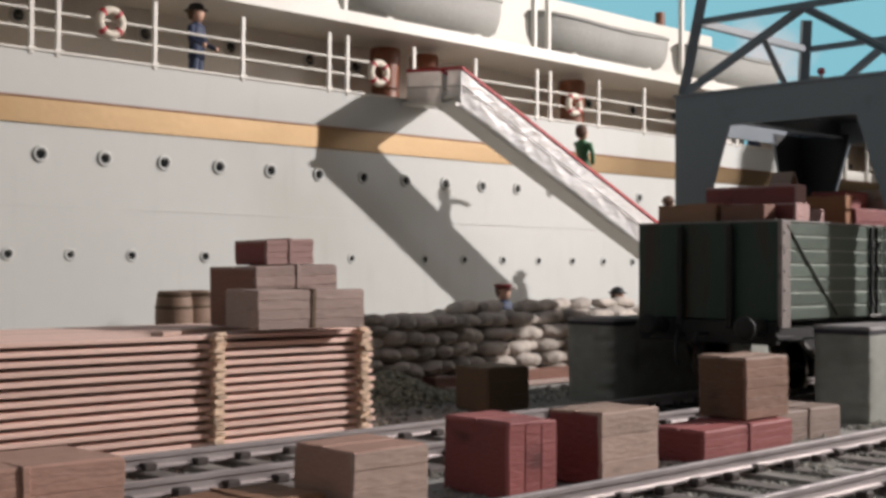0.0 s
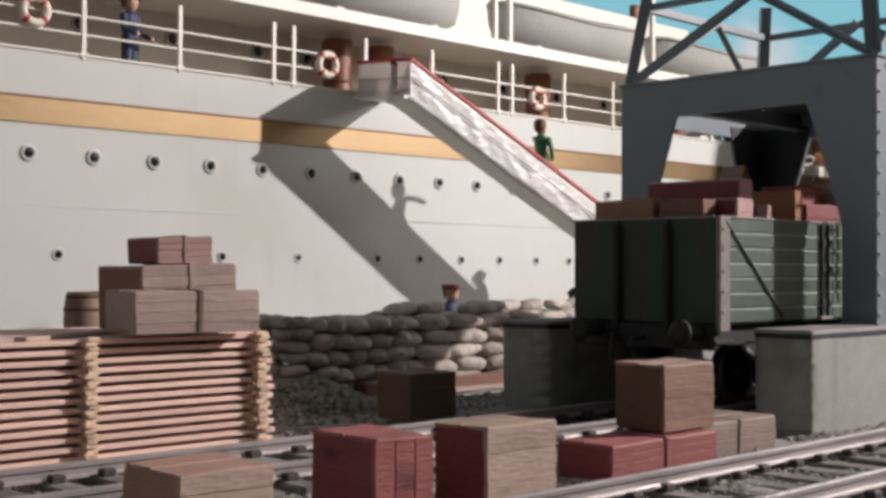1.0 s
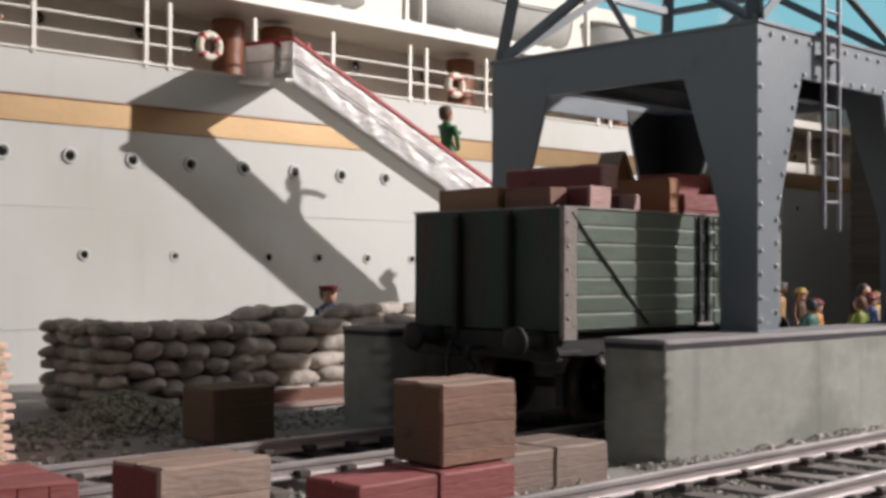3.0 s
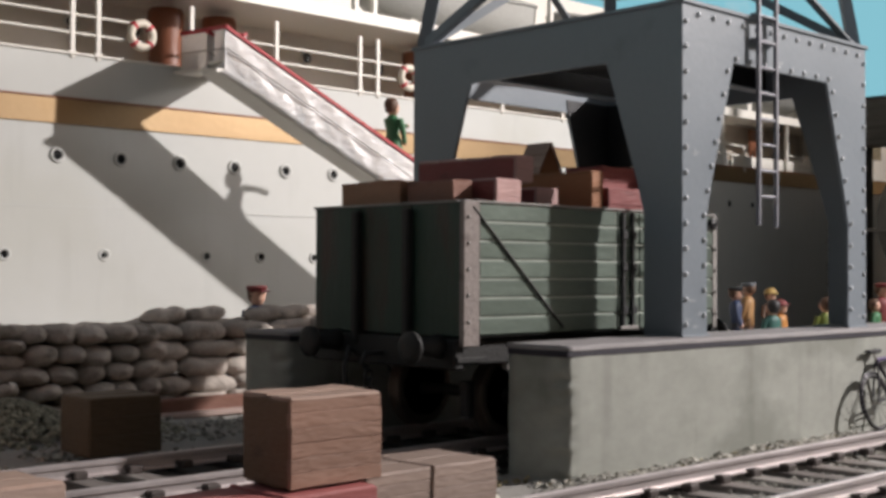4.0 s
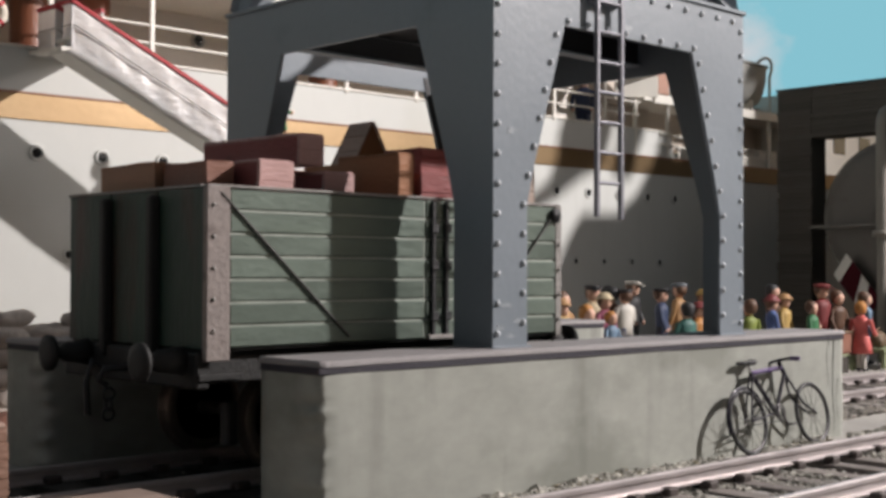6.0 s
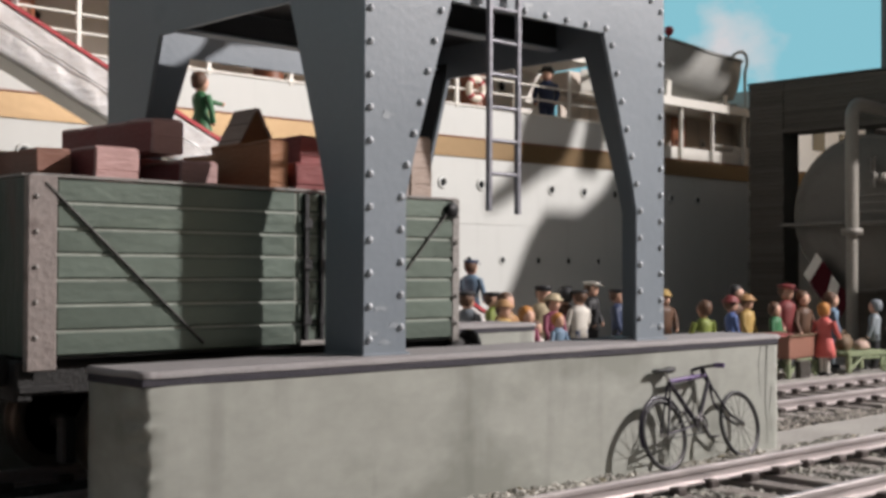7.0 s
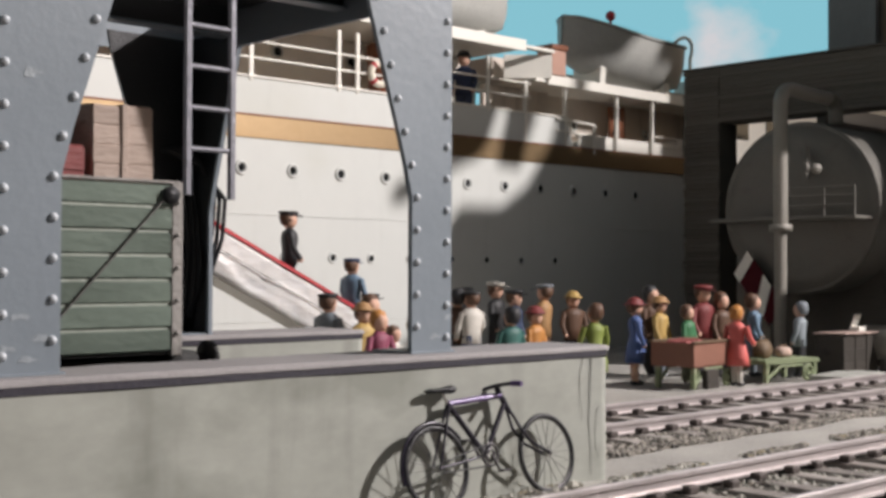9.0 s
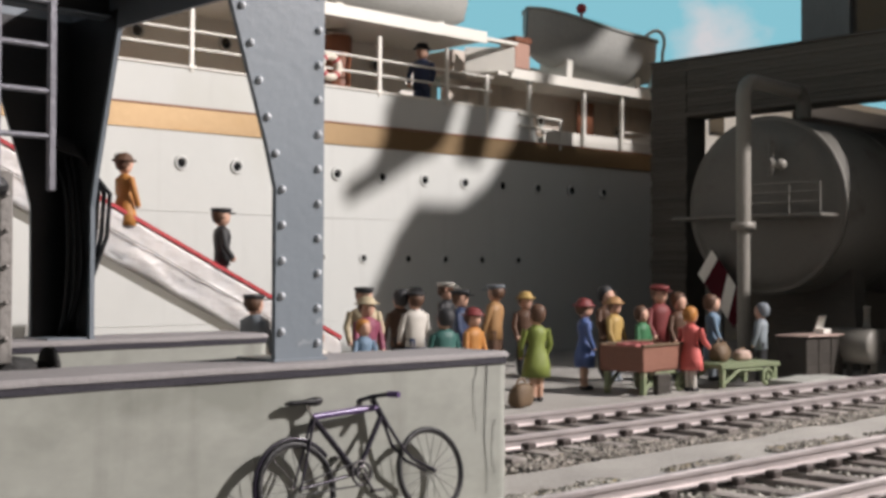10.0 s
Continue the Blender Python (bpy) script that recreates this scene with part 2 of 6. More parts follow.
# ---- mesh helpers ----
class Mesh:
    """Gathers vertices and faces of one part."""

    def __init__(self):
        self.v, self.f, self.mi, self.smooth = [], [], [], []
        self.slot = 0

    def add(self, vs, fs, smooth=False):
        k = len(self.v)
        self.v += [tuple(p) for p in vs]
        self.f += [tuple(k + i for i in q) for q in fs]
        self.mi += [self.slot] * len(fs)
        self.smooth += [smooth] * len(fs)
        return self

    def box(self, x0, x1, y0, y1, z0, z1, ch=0.0, m=None):
        """A box with its edges cut off by ch."""
        c = Vector(((x0 + x1) / 2, (y0 + y1) / 2, (z0 + z1) / 2))
        h = [(x1 - x0) / 2, (y1 - y0) / 2, (z1 - z0) / 2]
        ch = min(ch, 0.45 * min(h))
        sg = [(a, b, d) for a in (-1, 1) for b in (-1, 1) for d in (-1, 1)]
        if ch <= 0:
            vs = [Vector((a * h[0], b * h[1], d * h[2])) for a, b, d in sg]
            fs = [(0, 1, 3, 2), (4, 6, 7, 5), (0, 4, 5, 1), (2, 3, 7, 6), (0, 2, 6, 4), (1, 5, 7, 3)]
        else:
            vs, idx = [], {}
            for s in sg:
                for ax in range(3):
                    p = [s[i] * (h[i] - (0 if i == ax else ch)) for i in range(3)]
                    idx[s, ax] = len(vs)
                    vs.append(Vector(p))
            fs = []
            for ax in range(3):
                b, d = [i for i in range(3) if i != ax]
                for s in (-1, 1):
                    q = []
                    for u, w in ((-1, -1), (1, -1), (1, 1), (-1, 1)):
                        k = [0, 0, 0]
                        k[ax], k[b], k[d] = s, u, w
                        q.append(idx[tuple(k), ax])
                    fs.append(tuple(q if (s > 0) == (ax != 1) else q[::-1]))
            for ax in range(3):
                b, d = [i for i in range(3) if i != ax]
                for u in (-1, 1):
                    for w in (-1, 1):
                        k0, k1 = [0, 0, 0], [0, 0, 0]
                        k0[ax], k1[ax] = -1, 1
                        k0[b] = k1[b] = u
                        k0[d] = k1[d] = w
                        q = [idx[tuple(k0), b], idx[tuple(k1), b], idx[tuple(k1), d], idx[tuple(k0), d]]
                        fs.append(tuple(q if (u * w > 0) == (ax != 1) else q[::-1]))
            for s in sg:
                q = [idx[s, 0], idx[s, 1], idx[s, 2]]
                fs.append(tuple(q if s[0] * s[1] * s[2] > 0 else q[::-1]))
        m = m or Matrix.Identity(4)
        return self.add([m @ (c + p) for p in vs], fs)

    def rough(self, x0, x1, y0, y1, z0, z1, ch, amp, seed=0.0, seg=5):
        """A hand-cut board: eight-sided, in sections along its longest side, slightly uneven."""
        lo, hi = (x0, y0, z0), (x1, y1, z1)
        ax = max(range(3), key=lambda i: hi[i] - lo[i])
        b, d = [i for i in range(3) if i != ax]
        ch = min(ch, 0.4 * min(hi[b] - lo[b], hi[d] - lo[d]))
        ring = [(lo[b] + ch, lo[d]), (hi[b] - ch, lo[d]), (hi[b], lo[d] + ch), (hi[b], hi[d] - ch), (hi[b] - ch, hi[d]), (lo[b] + ch, hi[d]), (lo[b], hi[d] - ch), (lo[b], lo[d] + ch)]
        L = hi[ax] - lo[ax]
        cuts = [0.0, min(ch, L * 0.1)] + [L * i / seg for i in range(1, seg)] + [L - min(ch, L * 0.1), L]
        vs = []
        for k, c in enumerate(cuts):
            end = k in (0, len(cuts) - 1)
            for u, w in ring:
                p = [0, 0, 0]
                cu, cw = (lo[b] + hi[b]) / 2, (lo[d] + hi[d]) / 2
                f = 1 - (ch * 1.2 / max(0.02, min(hi[b] - lo[b], hi[d] - lo[d])) if end else 0)
                p[ax], p[b], p[d] = lo[ax] + c, cu + (u - cu) * f, cw + (w - cw) * f
                vs.append(Vector(p))
        vs = wobble(vs, amp, 3.2, seed)
        fs = []
        for k in range(len(cuts) - 1):
            fs += [(k * 8 + j, k * 8 + (j + 1) % 8, (k + 1) * 8 + (j + 1) % 8, (k + 1) * 8 + j) for j in range(8)]
        e = (len(cuts) - 1) * 8
        fs += [tuple(range(8))[::-1], tuple(range(e, e + 8))]
        if ax == 1:
            fs = [f[::-1] for f in fs]
        return self.add(vs, fs)

    def prism(self, poly, axis, a, b):
        """A flat outline, in the two other axes, drawn out along axis from a to b."""
        def at(p, w):
            return {"x": (w, p[0], p[1]), "y": (p[0], w, p[1]), "z": (p[0], p[1], w)}[axis]
        n = len(poly)
        area = sum(poly[i][0] * poly[(i + 1) % n][1] - poly[(i + 1) % n][0] * poly[i][1] for i in range(n))
        ccw = (area > 0) != (axis == "y")
        lo, hi = tuple(range(n)), tuple(range(n, 2 * n))
        fs = [lo[::-1], hi] if ccw else [lo, hi[::-1]]
        for i in range(n):
            j = (i + 1) % n
            fs.append((i, j, n + j, n + i) if ccw else (j, i, n + i, n + j))
        return self.add([at(p, a) for p in poly] + [at(p, b) for p in poly], fs)

    def tube(self, pts, r, n=10, r_end=None, closed=False):
        """A round bar along points."""
        pts = [Vector(p) for p in pts]
        k, vs, fs = len(pts), [], []
        up = None
        for i, p in enumerate(pts):
            a = pts[(i - 1) % k] if (i or closed) else p
            b = pts[(i + 1) % k] if (i < k - 1 or closed) else p
            d = (b - a).normalized()
            if up is None:
                up = d.orthogonal().normalized()
            up = (up - d * up.dot(d)).normalized()
            side = d.cross(up)
            rr = r if r_end is None else r + (r_end - r) * i / max(1, k - 1)
            vs += [p + (up * math.cos(t) + side * math.sin(t)) * rr for t in (2 * math.pi * j / n for j in range(n))]
        for i in range(k if closed else k - 1):
            o = ((i + 1) % k) * n
            fs += [(i * n + j, i * n + (j + 1) % n, o + (j + 1) % n, o + j) for j in range(n)]
        self.add(vs, fs, True)
        if not closed:
            self.add(vs[:n], [tuple(range(n))[::-1]])
            self.add(vs[-n:], [tuple(range(n))])
        return self

    def lathe(self, prof, c=(0, 0, 0), n=16, axis="z", sx=1.0, sy=1.0):
        """A turned form: (radius, height) pairs about an axis."""
        vs, fs = [], []
        for r, h in prof:
            for j in range(n):
                t = 2 * math.pi * j / n
                a, b = r * math.cos(t) * sx, r * math.sin(t) * sy
                p = {"z": (a, b, h), "x": (h, a, b), "y": (b, h, a)}[axis]
                vs.append((c[0] + p[0], c[1] + p[1], c[2] + p[2]))
        for i in range(len(prof) - 1):
            fs += [(i * n + j, i * n + (j + 1) % n, (i + 1) * n + (j + 1) % n, (i + 1) * n + j) for j in range(n)]
        fs += [tuple(range(n))[::-1], tuple(range((len(prof) - 1) * n, len(prof) * n))]
        return self.add(vs, fs, True)

    def ring(self, c, axis, big, small, n=20, k=8):
        ax = {"x": Vector((1, 0, 0)), "y": Vector((0, 1, 0)), "z": Vector((0, 0, 1))}[axis] if isinstance(axis, str) else Vector(axis).normalized()
        a = ax.orthogonal().normalized()
        b = ax.cross(a)
        return self.tube([Vector(c) + (a * math.cos(t) + b * math.sin(t)) * big for t in (2 * math.pi * i / n for i in range(n))], small, k, closed=True)

    def data(self, name, mats):
        me = bpy.data.meshes.new(name)
        me.from_pydata(self.v, [], self.f)
        for m in mats if isinstance(mats, (list, tuple)) else [mats]:
            me.materials.append(m)
        me.polygons.foreach_set("material_index", self.mi)
        me.polygons.foreach_set("use_smooth", self.smooth)
        me.update()
        return me


def part(name, mesh, mats, parent, label="", at=None):
    """One mesh under a thing; mesh: a Mesh in the thing's own space, or shared mesh data. at: its pose in that space."""
    ob = new(name, mesh.data(name, mats) if isinstance(mesh, Mesh) else mesh)
    ob.parent = parent
    if at is not None:
        ob.matrix_local = at
    return tagged(ob, label)


def thing(name, at, label, category, group="", turn=0.0, kind=""):
    """An Empty at the base of a thing."""
    ob = new(name)
    ob.empty_display_size = 0.2
    ob.matrix_world = pose(*at, 0, 0, turn)
    return tagged(ob, label, category, group, kind)


def solid(name, mesh, mats, label, category="", group="", kind="", at=None):
    """A thing of one mesh."""
    ob = new(name, mesh.data(name, mats) if isinstance(mesh, Mesh) else mesh)
    if at is not None:
        ob.matrix_world = at
    return tagged(ob, label, category, group, kind)


def wobble(vs, amount, scale, seed=0.0):
    return [Vector(p) + noise.noise_vector(Vector(p) * scale + Vector((seed, seed * 0.7, -seed))) * amount for p in vs]


# ---- ground and sky ----
def ground():
    xs = [-400, -150, -60, -20] + [-6 + 0.4 * i for i in range(141)] + [60, 90, 160, 400]
    ys = [-300, -100, -30, -6] + [0.4 * i for i in range(56)] + [30, 60, 110, 300]
    vs = []
    for y in ys:
        for x in xs:
            near = -6 <= x <= 50 and 0 <= y <= 22
            z = 0.05 * noise.noise(Vector((x * 0.8, y * 0.8, 0))) + 0.02 * noise.noise(Vector((x * 2.5, y * 2.5, 4))) - 0.02 if near else -0.03
            vs.append((x, y, z))
    n = len(xs)
    fs = [(j * n + i, j * n + i + 1, (j + 1) * n + i + 1, (j + 1) * n + i) for j in range(len(ys) - 1) for i in range(n - 1)]
    solid("ground", Mesh().add(vs, fs, True), DIRT, "dusty grey-brown quay ground beside the ship", "ground", kind="structure")


CLOUD = (125.9, 75.4, 26.2)


def backdrop():
    m = bpy.data.materials.new("painted_sky")
    m.use_nodes = True
    n, l = m.node_tree.nodes, m.node_tree.links
    n.clear()
    out, em = n.new("ShaderNodeOutputMaterial"), n.new("ShaderNodeEmission")
    geo, tex, ramp, mix = n.new("ShaderNodeNewGeometry"), n.new("ShaderNodeTexNoise"), n.new("ShaderNodeMapRange"), n.new("ShaderNodeMix")
    mp, ball = n.new("ShaderNodeMapping"), n.new("ShaderNodeMapping")
    mp.inputs["Scale"].default_value = (0.2, 0.2, 0.26)
    tex.inputs["Detail"].default_value, tex.inputs["Scale"].default_value = 6.0, 1.0
    # one soft cloud bank, about ten metres across, low over the shed
    ball.inputs["Scale"].default_value = (0.17, 0.17, 0.21)
    ball.inputs["Location"].default_value = tuple(-c * s for c, s in zip(CLOUD, (0.17, 0.17, 0.21)))
    far = n.new("ShaderNodeVectorMath")
    far.operation = "LENGTH"
    sub = n.new("ShaderNodeMath")
    sub.operation = "SUBTRACT"
    puff = n.new("ShaderNodeMath")
    puff.operation = "MULTIPLY"
    puff.inputs[1].default_value = 2.0
    ramp.inputs["From Min"].default_value, ramp.inputs["From Max"].default_value = 0.0, 0.8
    mix.data_type = "RGBA"
    mix.inputs[6].default_value, mix.inputs[7].default_value = (0.235, 0.545, 0.605, 1), (0.62, 0.63, 0.62, 1)
    l.new(geo.outputs["Position"], mp.inputs["Vector"])
    l.new(geo.outputs["Position"], ball.inputs["Vector"])
    l.new(mp.outputs[0], tex.inputs["Vector"])
    l.new(ball.outputs[0], far.inputs[0])
    l.new(tex.outputs["Fac"], puff.inputs[0])
    l.new(puff.outputs[0], sub.inputs[0])
    l.new(far.outputs["Value"], sub.inputs[1])
    l.new(sub.outputs[0], ramp.inputs["Value"])
    l.new(ramp.outputs[0], mix.inputs["Factor"])
    l.new(mix.outputs[2], em.inputs["Color"])
    l.new(em.outputs[0], out.inputs["Surface"])
    vs, fs = [], []
    for i in range(41):
        a = radians(-60 + 3.3 * i)
        p = (20 + 130 * math.sin(a), 130 * math.cos(a))
        vs += [(*p, -1.0), (*p, 70.0)]
    fs = [(2 * i, 2 * i + 1, 2 * i + 3, 2 * i + 2) for i in range(40)]
    solid("backdrop", Mesh().add(vs, fs, True), m, "painted turquoise sky with white cloud", "sky", kind="structure")


ground()
backdrop()


# ---- quay structures ----
def plinth(name, x0, x1, y0, y1, top, label):
    """A concrete crane plinth with a worn, slightly overhanging coping."""
    t = thing(name, (x0, y0, 0), label, "plinth", "crane plinths", kind="structure")
    w, d = x1 - x0, y1 - y0
    m = Mesh()
    nx, nz = int(w / 0.07), 34
    rows = []
    zs = [-0.15 + (top - 0.06 + 0.15) * k / nz for k in range(nz + 1)]
    loop = [(w * i / nx, 0.0) for i in range(nx + 1)] + [(w, d * j / 6) for j in range(1, 7)] + [(w - w * i / nx, d) for i in range(1, nx + 1)] + [(0, d - d * j / 6) for j in range(1, 6)]
    for z in zs:
        for px, py in loop:
            edge = 0.12 * max(0.0, 1 - px / 0.16) * max(0.0, noise.noise(Vector((z * 9, py * 5, x0))) + 0.22) if py < 0.16 else 0
            k = 0.012 * noise.noise(Vector((px * 1.5, z * 2, py * 3 + y0)))
            rows.append((px + edge, py + k + edge * 0.5, z))
    n = len(loop)
    fs = [(a * n + b, a * n + (b + 1) % n, (a + 1) * n + (b + 1) % n, (a + 1) * n + b) for a in range(nz) for b in range(n)]
    m.add(rows, fs, True)
    m.add(rows[-n:], [tuple(range(n))])
    part("wall", m, CONC, t)
    # The overhang's shadow, painted as a dark strip.
    part("dark_band", Mesh().box(-0.012, w + 0.012, -0.014, d + 0.012, top - 0.115, top - 0.045, 0.01), SHADE_AND_CRACKS, t, "painted shade line under the coping")
    c = Mesh()
    o = 0.022
    vs = []
    prof = [(-o, -o, 0), (-o, -o, 0.03), (-o + 0.02, -o + 0.02, 0.05)]
    lp = [(u, v) for u, v in loop]
    for ox, oy, z in prof:
        for px, py in lp:
            k = 0.012 * noise.noise(Vector((px * 2.2, py * 4, z * 8 + x0)))
            ex = ox if px < 0.001 else (-ox if px > w - 0.001 else 0)
            ey = oy if py < 0.001 else (-oy if py > d - 0.001 else 0)
            vs.append((px + ex, py + ey + (k if ey else 0), top - 0.05 + z + k * 0.6))
    fs = [(a * n + b, a * n + (b + 1) % n, (a + 1) * n + (b + 1) % n, (a + 1) * n + b) for a in range(2) for b in range(n)]
    c.add(vs, fs, True)
    c.add(vs[:n], [tuple(range(n))[::-1]])
    c.add(vs[-n:], [tuple(range(n))])
    part("coping", c, COPING, t, "thin worn grey coping slab")
    return t


plinth("crane_plinth", 15.8, 24.22, 7.9, 8.68, 1.31, "long low grey concrete plinth under the crane's front legs")
def cracks():
    """Hairline cracks and dark drips on the front of the near plinth."""
    top = near_plinth
    rng = random.Random(21)
    for x, z0, z1, r in ((8.17, 0.05, 1.22, 0.005), (8.03, 0.6, 1.2, 0.003), (8.26, 0.2, 0.7, 0.003)):
        n = 9
        pts = [(x + rng.uniform(-0.012, 0.012) + 0.02 * math.sin(i * 0.6 + x), -0.008, z0 + (z1 - z0) * i / n) for i in range(n + 1)]
        part("crack", Mesh().tube(pts, r * 0.4, 5, r), SHADE_AND_CRACKS, top)


near_plinth = bpy.data.objects["crane_plinth"]
cracks()
plinth("crane_plinth", 15.45, 24.4, 11.92, 12.8, 1.31, "long low grey concrete plinth under the crane's rear legs")


def portal_plate(a0, a1, z0=1.31, z1=5.07):
    """Outline of one side of the portal, with its splayed arch."""
    return [(a0, z0), (a0 + 0.48, z0), (a0 + 0.48, 2.7), (a0 + 0.57, 3.05), (a0 + 1.03, 4.51), (a1 - 1.03, 4.51), (a1 - 0.57, 3.05), (a1 - 0.48, 2.7), (a1 - 0.48, z0), (a1, z0), (a1, z1), (a0, z1)]


def crane():
    x0, x1, y0, y1 = 18.05, 22.3, 8.13, 12.57
    t = thing("portal_crane", (0, 0, 0), "blue-grey riveted steel portal crane straddling a goods wagon", "crane")
    th = 0.05
    part("side_plate", Mesh().prism(portal_plate(x0, x1), "y", y0, y0 + th), CRANE, t)
    part("side_plate", Mesh().prism(portal_plate(x0, x1), "y", y1 - th, y1), CRANE, t)
    part("side_plate", Mesh().prism(portal_plate(y0 + th, y1 - th), "x", x0, x0 + th), CRANE, t)
    part("side_plate", Mesh().prism(portal_plate(y0 + th, y1 - th), "x", x1 - th, x1), CRANE, t)
    # ceiling plate, blackened to paint in the shade below, and cross beams under it
    part("platform_plate", Mesh().box(x0 + th, x1 - th, y0 + th, y1 - 0.95, 4.92, 4.97), IRON, t, "platform underside, blackened for the shade there")
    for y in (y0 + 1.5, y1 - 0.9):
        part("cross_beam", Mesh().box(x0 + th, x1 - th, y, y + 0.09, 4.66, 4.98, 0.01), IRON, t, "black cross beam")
        part("beam_flange", Mesh().box(x0 + th, x1 - th, y - 0.06, y + 0.15, 4.63, 4.657, 0.006), CRANE, t)
    # top rim
    rim = Mesh()
    for a in ((x0 - 0.03, x1 + 0.03, y0 - 0.03, y0 + 0.07), (x0 - 0.03, x1 + 0.03, y1 - 0.07, y1 + 0.03), (x0 - 0.03, x0 + 0.07, y0 + 0.07, y1 - 0.07), (x1 - 0.07, x1 + 0.03, y0 + 0.07, y1 - 0.07)):
        rim.box(*a, 5.07, 5.12, 0.01)
    part("rim", rim, CRANE, t)
    # black sheets that paint in the deep shade inside the far rear leg
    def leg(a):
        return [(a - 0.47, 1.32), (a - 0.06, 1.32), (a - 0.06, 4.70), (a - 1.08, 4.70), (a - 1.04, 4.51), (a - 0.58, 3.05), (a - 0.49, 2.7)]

    part("leg_lining", Mesh().prism(leg(x1), "y", y1 - th - 0.012, y1 - th - 0.004), IRON, t, "black sheet painting the shade inside the leg")
    part("leg_lining", Mesh().prism(leg(y1), "x", x1 - th - 0.012, x1 - th - 0.004), IRON, t, "black sheet painting the shade inside the leg")
    # foot plates
    for x, y in ((x0, y0), (x1 - 0.48, y0), (x0, y1 - 0.48), (x1 - 0.48, y1 - 0.48)):
        part("foot_plate", Mesh().box(x - 0.03, x + 0.51, y - 0.03, y + 0.51, 1.295, 1.33, 0.008), CRANE, t)
    # lattice tower
    tz, zt = 5.12, 6.95
    ins = 0.25
    base = {(0, 0): (x0 + 0.09, y0 + 0.09), (1, 0): (x1 - 0.09, y0 + 0.09), (0, 1): (x0 + 0.09, y1 - 0.09), (1, 1): (x1 - 0.09, y1 - 0.09)}
    topc = {(i, j): (x + (ins if i == 0 else -ins), y + (ins if j == 0 else -ins)) for (i, j), (x, y) in base.items()}

    def bar(name, p, q, w=0.07):
        p, q = Vector(p), Vector(q)
        m = Mesh()
        d = q - p
        rot = Matrix.Translation(p) @ d.to_track_quat("Z", "Y").to_matrix().to_4x4()
        m.box(-w, w, -w, -w + 0.025, 0, d.length, 0, rot)
        m.box(-w, -w + 0.025, -w + 0.025, w, 0, d.length, 0, rot)
        part(name, m, CRANE, t)

    for k in base:
        bar("post", (*base[k], tz), (*topc[k], zt), 0.09)
    for a, b in (((0, 0), (0, 1)), ((0, 0), (1, 0)), ((1, 0), (1, 1)), ((0, 1), (1, 1))):
        mid = [(base[a][i] + base[b][i]) / 2 for i in range(2)]
        lift = 6.40
        f = (lift - tz) / (zt - tz)
        cx, cy = (x0 + x1) / 2, (y0 + y1) / 2
        mid = [mid[0] + (cx - mid[0]) * f * 0.25, mid[1] + (cy - mid[1]) * f * 0.25]
        bar("brace", (*base[a], tz), (*mid, lift), 0.06)
        bar("brace", (*base[b], tz), (*mid, lift), 0.06)
        pa = [base[a][i] + (topc[a][i] - base[a][i]) * f for i in range(2)]
        pb = [base[b][i] + (topc[b][i] - base[b][i]) * f for i in range(2)]
        bar("girt", (*pa, lift), (*pb, lift), 0.06)
    # rivets on the front plate, each a small dome
    dome = Mesh().lathe([(0.034, 0.0), (0.032, 0.012), (0.022, 0.024), (0.006, 0.03)], n=8).data("rivet", RIVET)
    face = pose(0, 0, 0, 90)
    spots = []
    for k in range(13):
        z = 1.45 + k * 0.285
        spots += [(x0 + 0.06, z), (x1 - 0.06, z)]
    for k in range(11):
        z = 1.55 + k * 0.285
        o = 0.42 if z < 2.75 else 0.42 + (z - 2.75) * 0.29
        spots += [(x0 + o, z), (x1 - o, z)]
    for k in range(8):
        spots.append((x0 + 1.08 + k * 0.31, 4.56))
    for k in range(13):
        spots.append((x0 + 0.3 + k * 0.31, 4.97))
    for x, z in spots:
        part("rivet", dome, None, t, at=pose(x, y0 - 0.001, z) @ face)
    # ladder hung on the front
    lx, ly = 19.46, 8.02
    lad = part("ladder", Mesh().box(lx, lx + 0.05, ly, ly + 0.05, 2.60, 6.9, 0.006).box(lx + 0.39, lx + 0.44, ly, ly + 0.05, 2.58, 6.9, 0.006), LADDER, t, "slim grey steel ladder hung in front of the arch")
    for k in range(13):
        z = 2.95 + k * 0.31
        part("rung", Mesh().tube([(lx + 0.03, ly + 0.025, z), (lx + 0.41, ly + 0.025, z)], 0.02, 8), LADDER, lad)
    for z in (4.8, 5.1):
        part("ladder_bracket", Mesh().box(lx - 0.02, lx + 0.46, ly + 0.05, y0, z, z + 0.05, 0.005), LADDER, t)
    # scuffed paint at the feet
    rs = random.Random(9)
    for x, z in ((18.14, 1.50), (18.30, 1.42), (18.40, 1.56), (18.22, 1.72), (22.1, 1.46), (22.25, 1.62), (20.1, 4.62), (18.3, 3.4)):
        n = 9
        poly = []
        for i in range(n):
            a = 2 * math.pi * i / n
            k = rs.uniform(0.02, 0.075)
            poly.append((x + 1.5 * k * math.cos(a), z + 0.6 * k * math.sin(a)))
        part("scuff", Mesh().prism(poly, "y", y0 - 0.003, y0), SCUFF, t)
    # a bundle of hoses looped over the far rear leg
    for k in range(4):
        o = 0.045 * k
        pts = [(21.82, 12.34 - o, 3.38), (21.98, 12.26 - o, 3.42 - o), (22.16, 12.22 - o, 3.36 - o), (22.31, 12.22 - o, 3.18 - o), (22.38 + o, 12.26 - o, 2.85), (22.37 + o, 12.3 - o, 2.4), (22.34, 12.34 - o, 1.9), (22.31, 12.38 - o, 1.4)]
        part("hose", Mesh().tube(pts, 0.026, 7), IRON, t, "black rubber hose")
